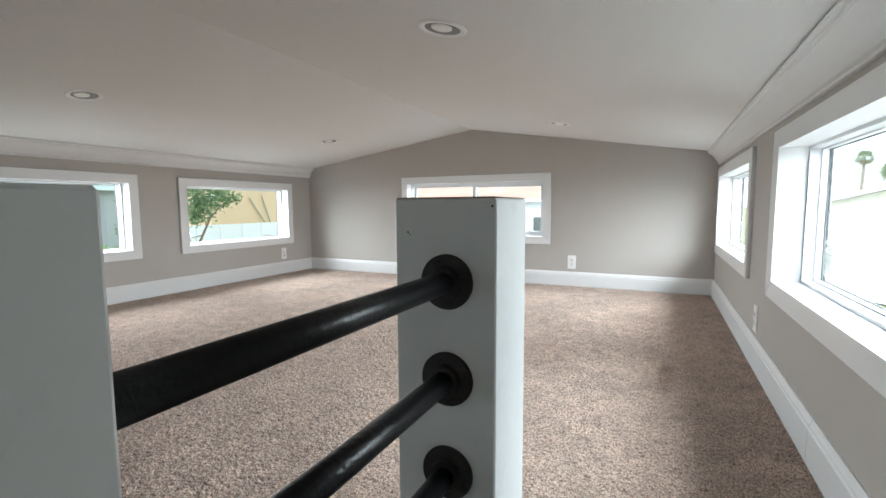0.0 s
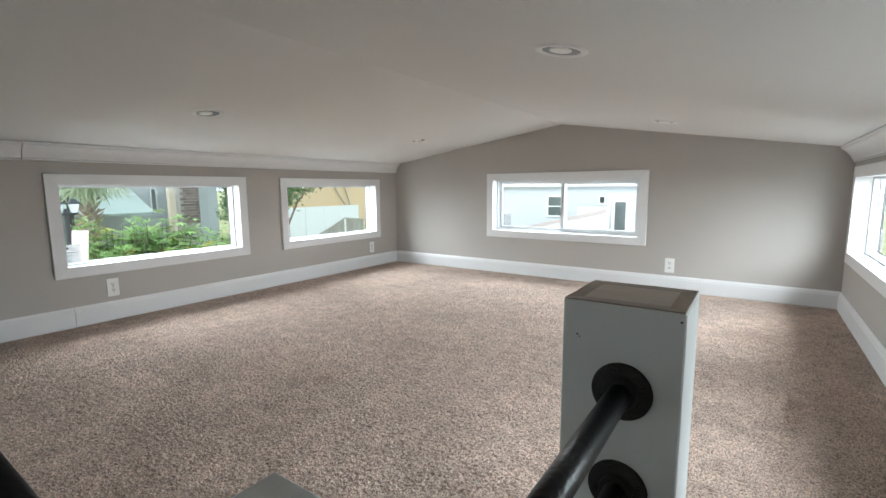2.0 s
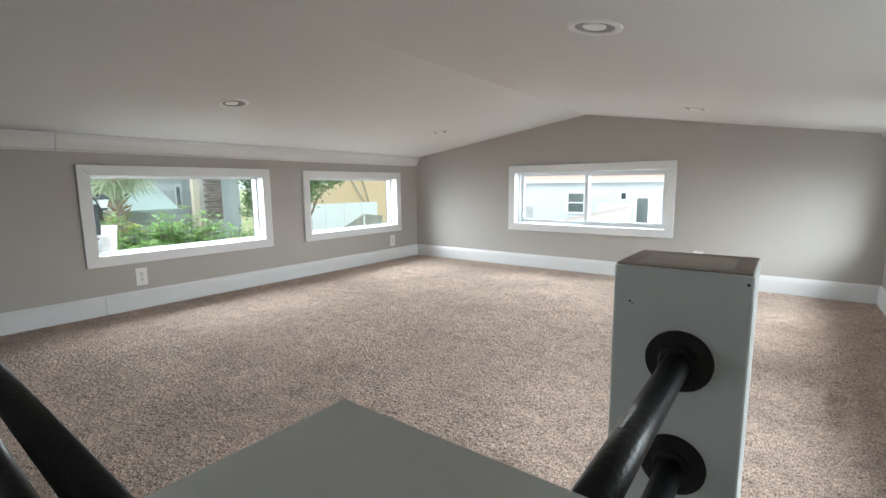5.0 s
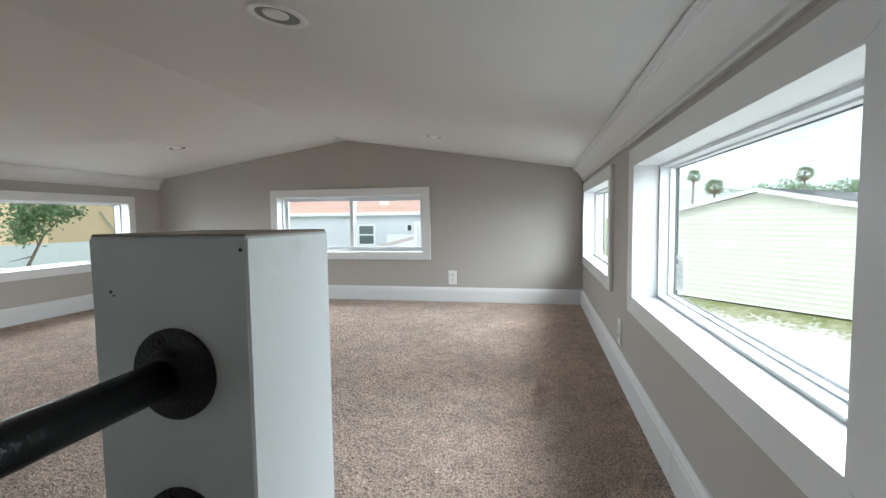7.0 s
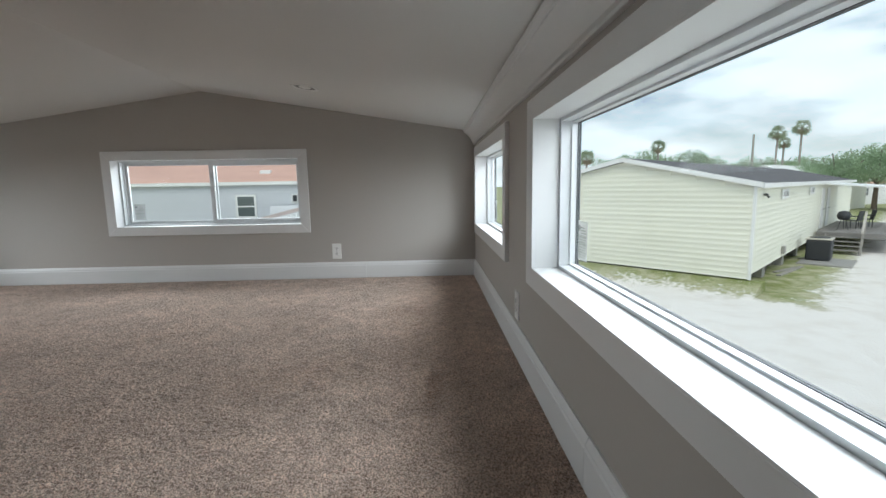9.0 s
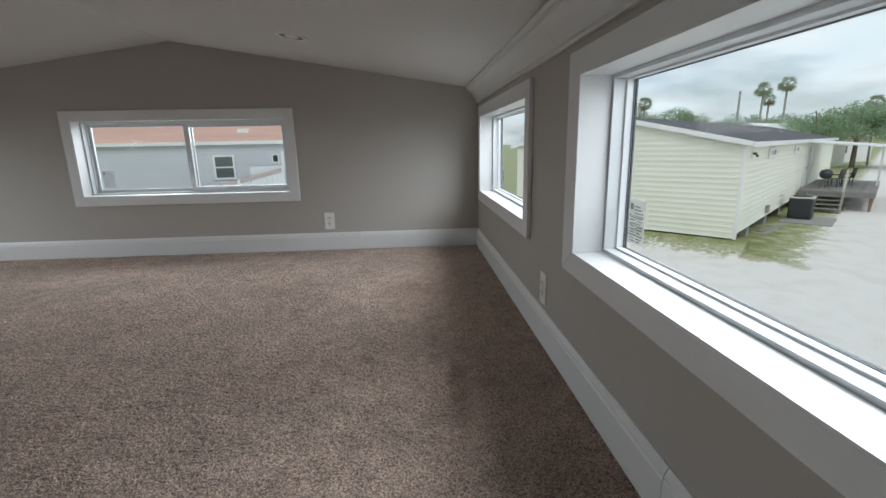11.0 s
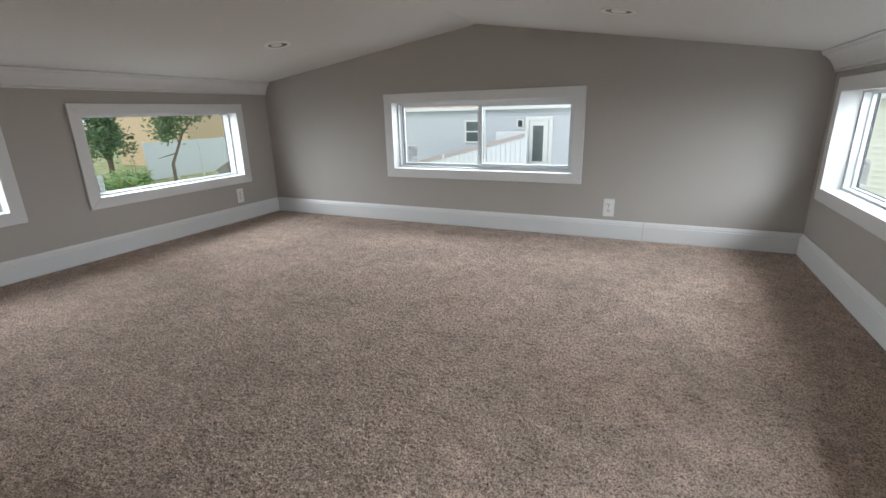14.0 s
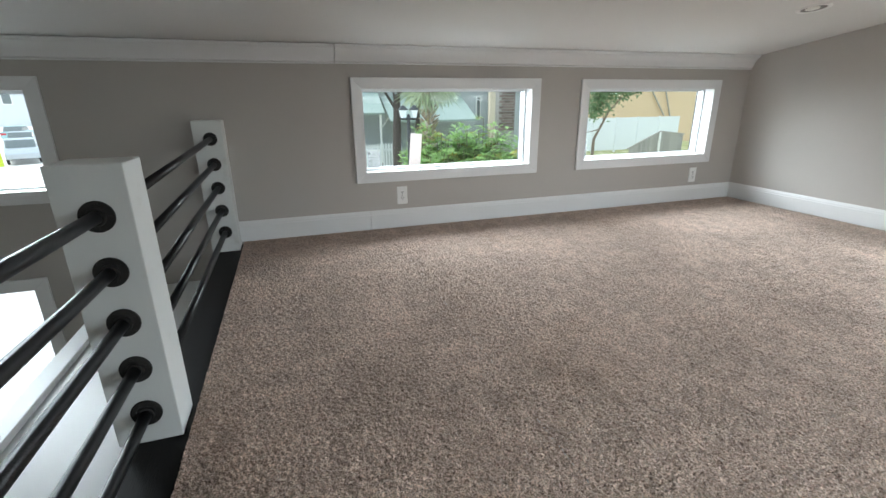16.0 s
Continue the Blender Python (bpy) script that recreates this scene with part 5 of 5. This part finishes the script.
for y in (1.1, 3.2, 5.05):
    part("porch_post", box(1.88, 1.98, y, y + 0.1, 0.45, 3.0, 0.005), WHITEX, gh, "white porch post")
    part("brace", prism([(y + 0.1, 2.3), (y + 0.16, 2.3), (y + 0.6, 2.9), (y + 0.52, 2.9)], 0, 1.90, 1.96), WHITEX, gh)
part("porch_rail", box(1.9, 1.96, 1.2, 5.05, 1.25, 1.33), WHITEX, gh)
part("porch_door", box(-0.029, 0.02, 3.6, 4.5, 0.45, 2.5, 0.005), DARKMETAL, gh, "dark door in the porch shade")
part("porch_window", box(-0.029, 0.02, 1.6, 2.9, 1.2, 2.4, 0.005), DARKGLASS, gh, "dark porch window")
part("roof", prism([(-8.3, 4.5), (0.5, 4.5), (-3.9, 6.4)], 1, 0.2, 15.4), PALEGREEN, gh)
part("porch_post", box(2.2, 2.5, 11.09, 11.40, 0, 4.5, 0.01), mat("beige column", (0.55, 0.48, 0.38), 0.8, vary=0.08), gh, "beige square column")
hw = part("window", box(-0.02, 0.05, 11.26, 11.56, 2.5, 3.85), WHITEX, gh, "white framed house window")
part("pane", box(0.051, 0.06, 11.31, 11.51, 2.58, 3.77), DARKGLASS, hw)
chm = part("chimney", box(0.3, 1.3, 12.18, 13.20, 0.0, 5.2), CONCRETE, gh, "dull brown brick chimney")
for k in range(34):
    z0 = 1.9 + (k // 2) * 0.155
    for j in range(3):
        y0 = 12.19 + j * 0.335 + (0.16 if (k // 2) % 2 else 0)
        if k % 2 == 0:
            part("brick", box(1.3, 1.33, y0, min(y0 + 0.31, 13.19), z0, z0 + 0.13), BRICK, chm)

wf = planted("privacy_fence", pose(-28.0, 0, GROUND), "white solid vinyl privacy fence", "fence")
for k in range(5):
    y = 18.6 + k * 1.85
    part("panel", box(-0.02, 0.02, y + 0.07, y + 1.80, 0.15, 2.28, 0.004), FENCEWHITE, wf)
    part("post", box(-0.065, 0.065, y - 0.065, y + 0.065, 0, 2.4, 0.006), FENCEWHITE, wf)
part("top_rail", box(-0.035, 0.035, 18.66, 27.8, 2.281, 2.36), FENCEWHITE, wf)

tb = planted("building", pose(-33.0, 0, GROUND), "tan stucco building behind the fence", "building")
part("wall", box(-9, 0, 25.4, 52.0, 0, 7.5), TAN, tb)
part("parapet", box(-9.1, 0.06, 25.3, 52.1, 7.5, 7.75), WHITEX, tb)
part("window", box(0.0, 0.05, 34.2, 35.4, 3.2, 4.3), WHITEX, tb)
for y0, z0, y1, z1 in ((29.2, 4.4, 30.9, 2.2), (30.6, 4.6, 31.6, 2.0)):
    bm = bmesh.new()
    add_rod(bm, (0.15, y0, z0), (0.15, y1, z1), 0.06, n=6)
    part("brace", bm, GREYWOOD, tb)

wl = planted("timber_fence", pose(-22.0, 0, GROUND), "weathered timber screen with a sloping top", "fence")
for k in range(24):
    y = 18.55 + k * 0.155
    zt = 0.95 + min(1.0, (y - 18.5) / 2.1) * 0.85 - max(0.0, y - 20.9) * 0.15
    part("board", box(-0.012, 0.012, y, y + 0.145, 0.03, zt), GREYWOOD, wl)
part("cap", prism([(18.45, 0.90), (20.6, 1.80), (20.6, 1.88), (18.45, 0.98)], 0, -0.04, 0.05), GREYWOOD, wl)
part("cap", prism([(20.6, 1.80), (22.3, 1.60), (22.3, 1.68), (20.6, 1.88)], 0, -0.04, 0.05), GREYWOOD, wl)
part("post", box(0.013, 0.10, 20.5, 20.6, 0, 1.8), WHITEX, wl)

# ---------------------------------------------------------------- south-west: porch and parked cars
pd = planted("porch_deck", pose(0, 0, 0), "white painted plank porch beside the house", "deck")
for k in range(34):
    x = XL - WT - 0.25 - k * 0.145
    part("plank", box(x - 0.130, x, -8.0, -0.6, -2.42, -2.38, 0.004), WHITEX, pd)
for x in (-3.9, -6.2, -8.4):
    part("bearer", box(x - 0.1, x, -7.9, -0.7, GROUND, -2.421), GREYWOOD, pd)


def car(m, paint, label):
    c = planted("car", m, label, "car", "parked cars")
    bm = prism([(-2.2, 0.35), (2.2, 0.35), (2.25, 0.7), (1.9, 0.92), (1.0, 0.98), (-1.5, 1.0), (-2.2, 0.95), (-2.28, 0.6)], 1, -0.86, 0.86, 0.05)
    part("body", bm, paint, c)
    part("cabin", prism([(-1.75, 0.98), (1.15, 0.96), (0.35, 1.42), (-1.1, 1.44)], 1, -0.74, 0.74, 0.05), DARKGLASS, c, "dark car glass")
    part("roof", prism([(-1.05, 1.43), (0.32, 1.41), (0.2, 1.47), (-0.9, 1.48)], 1, -0.7, 0.7, 0.02), paint, c)
    for x in (-1.4, 1.4):
        for y in (-0.86, 0.72):
            w = part("wheel", lathe([(0.3, 0), (0.33, 0.03), (0.33, 0.11), (0.3, 0.14)], 20, Matrix.Translation((x, y + 0.14, 0.33)) @ pose(0, 0, 0, 90)), SLOT, c, "black tyre")
            part("rim", lathe([(0.2, -0.005), (0.2, 0.145)], 14, Matrix.Translation((x, y + 0.14, 0.33)) @ pose(0, 0, 0, 90)), CONCRETE, w)
    for y in (-0.6, 0.6):
        part("tail_light", box(-2.29, -2.2, y - 0.22, y + 0.22, 0.68, 0.85, 0.01), mat("red lamp", (0.5, 0.02, 0.03), 0.3, bump=0.0), c)
    return c


SILVER = mat("silver car paint", (0.45, 0.48, 0.52), 0.3, metal=0.4, vary=0.03, bump=0.0)
TEAL = mat("pale teal car paint", (0.30, 0.48, 0.50), 0.3, vary=0.03, bump=0.0)
car(pose(-38.0, -16.3, GROUND, 0, 0, 25), SILVER, "silver hatchback parked on pale gravel")
car(pose(-48.0, -20.5, GROUND, 0, 0, 200), SILVER, "silver car parked in the second row")
car(pose(-60.0, -26.0, GROUND, 0, 0, 190), TEAL, "pale teal car parked far off")
far_ = planted("building", pose(-95, -44, GROUND), "far pale grey building with small windows", "building")
part("wall", box(-8, 0, -25, 25, 0, 9.0), GREYSIDE, far_)
for y in (-4, 1.5, 7):
    w = part("window", box(0.0, 0.08, y, y + 1.4, 3.4, 5.2), WHITEX, far_)
    part("pane", box(0.081, 0.1, y + 0.12, y + 1.28, 3.55, 5.05), DARKGLASS, w)
bol = planted("bollard", pose(-35.5, -16.5, GROUND), "yellow-green painted steel bollard on gravel", "bollard")
part("post", lathe([(0.22, 0), (0.22, 1.0), (0.18, 1.12), (0.05, 1.16)], 16), mat("safety yellow paint", (0.60, 0.68, 0.05), 0.5), bol)

# white cabinet tops just below the loft edge
cab = planted("wall_cabinet", pose(0, 0, 0), "white cabinet top below the loft edge", "cabinet")
part("body", box(XL + 0.002, -0.9, -0.56, 0.298, -0.95, -0.225, 0.003), TRIM, cab)
part("top_moulding", box(XL + 0.002, -0.88, -0.60, -0.52, -0.224, -0.195, 0.004), TRIM, cab)
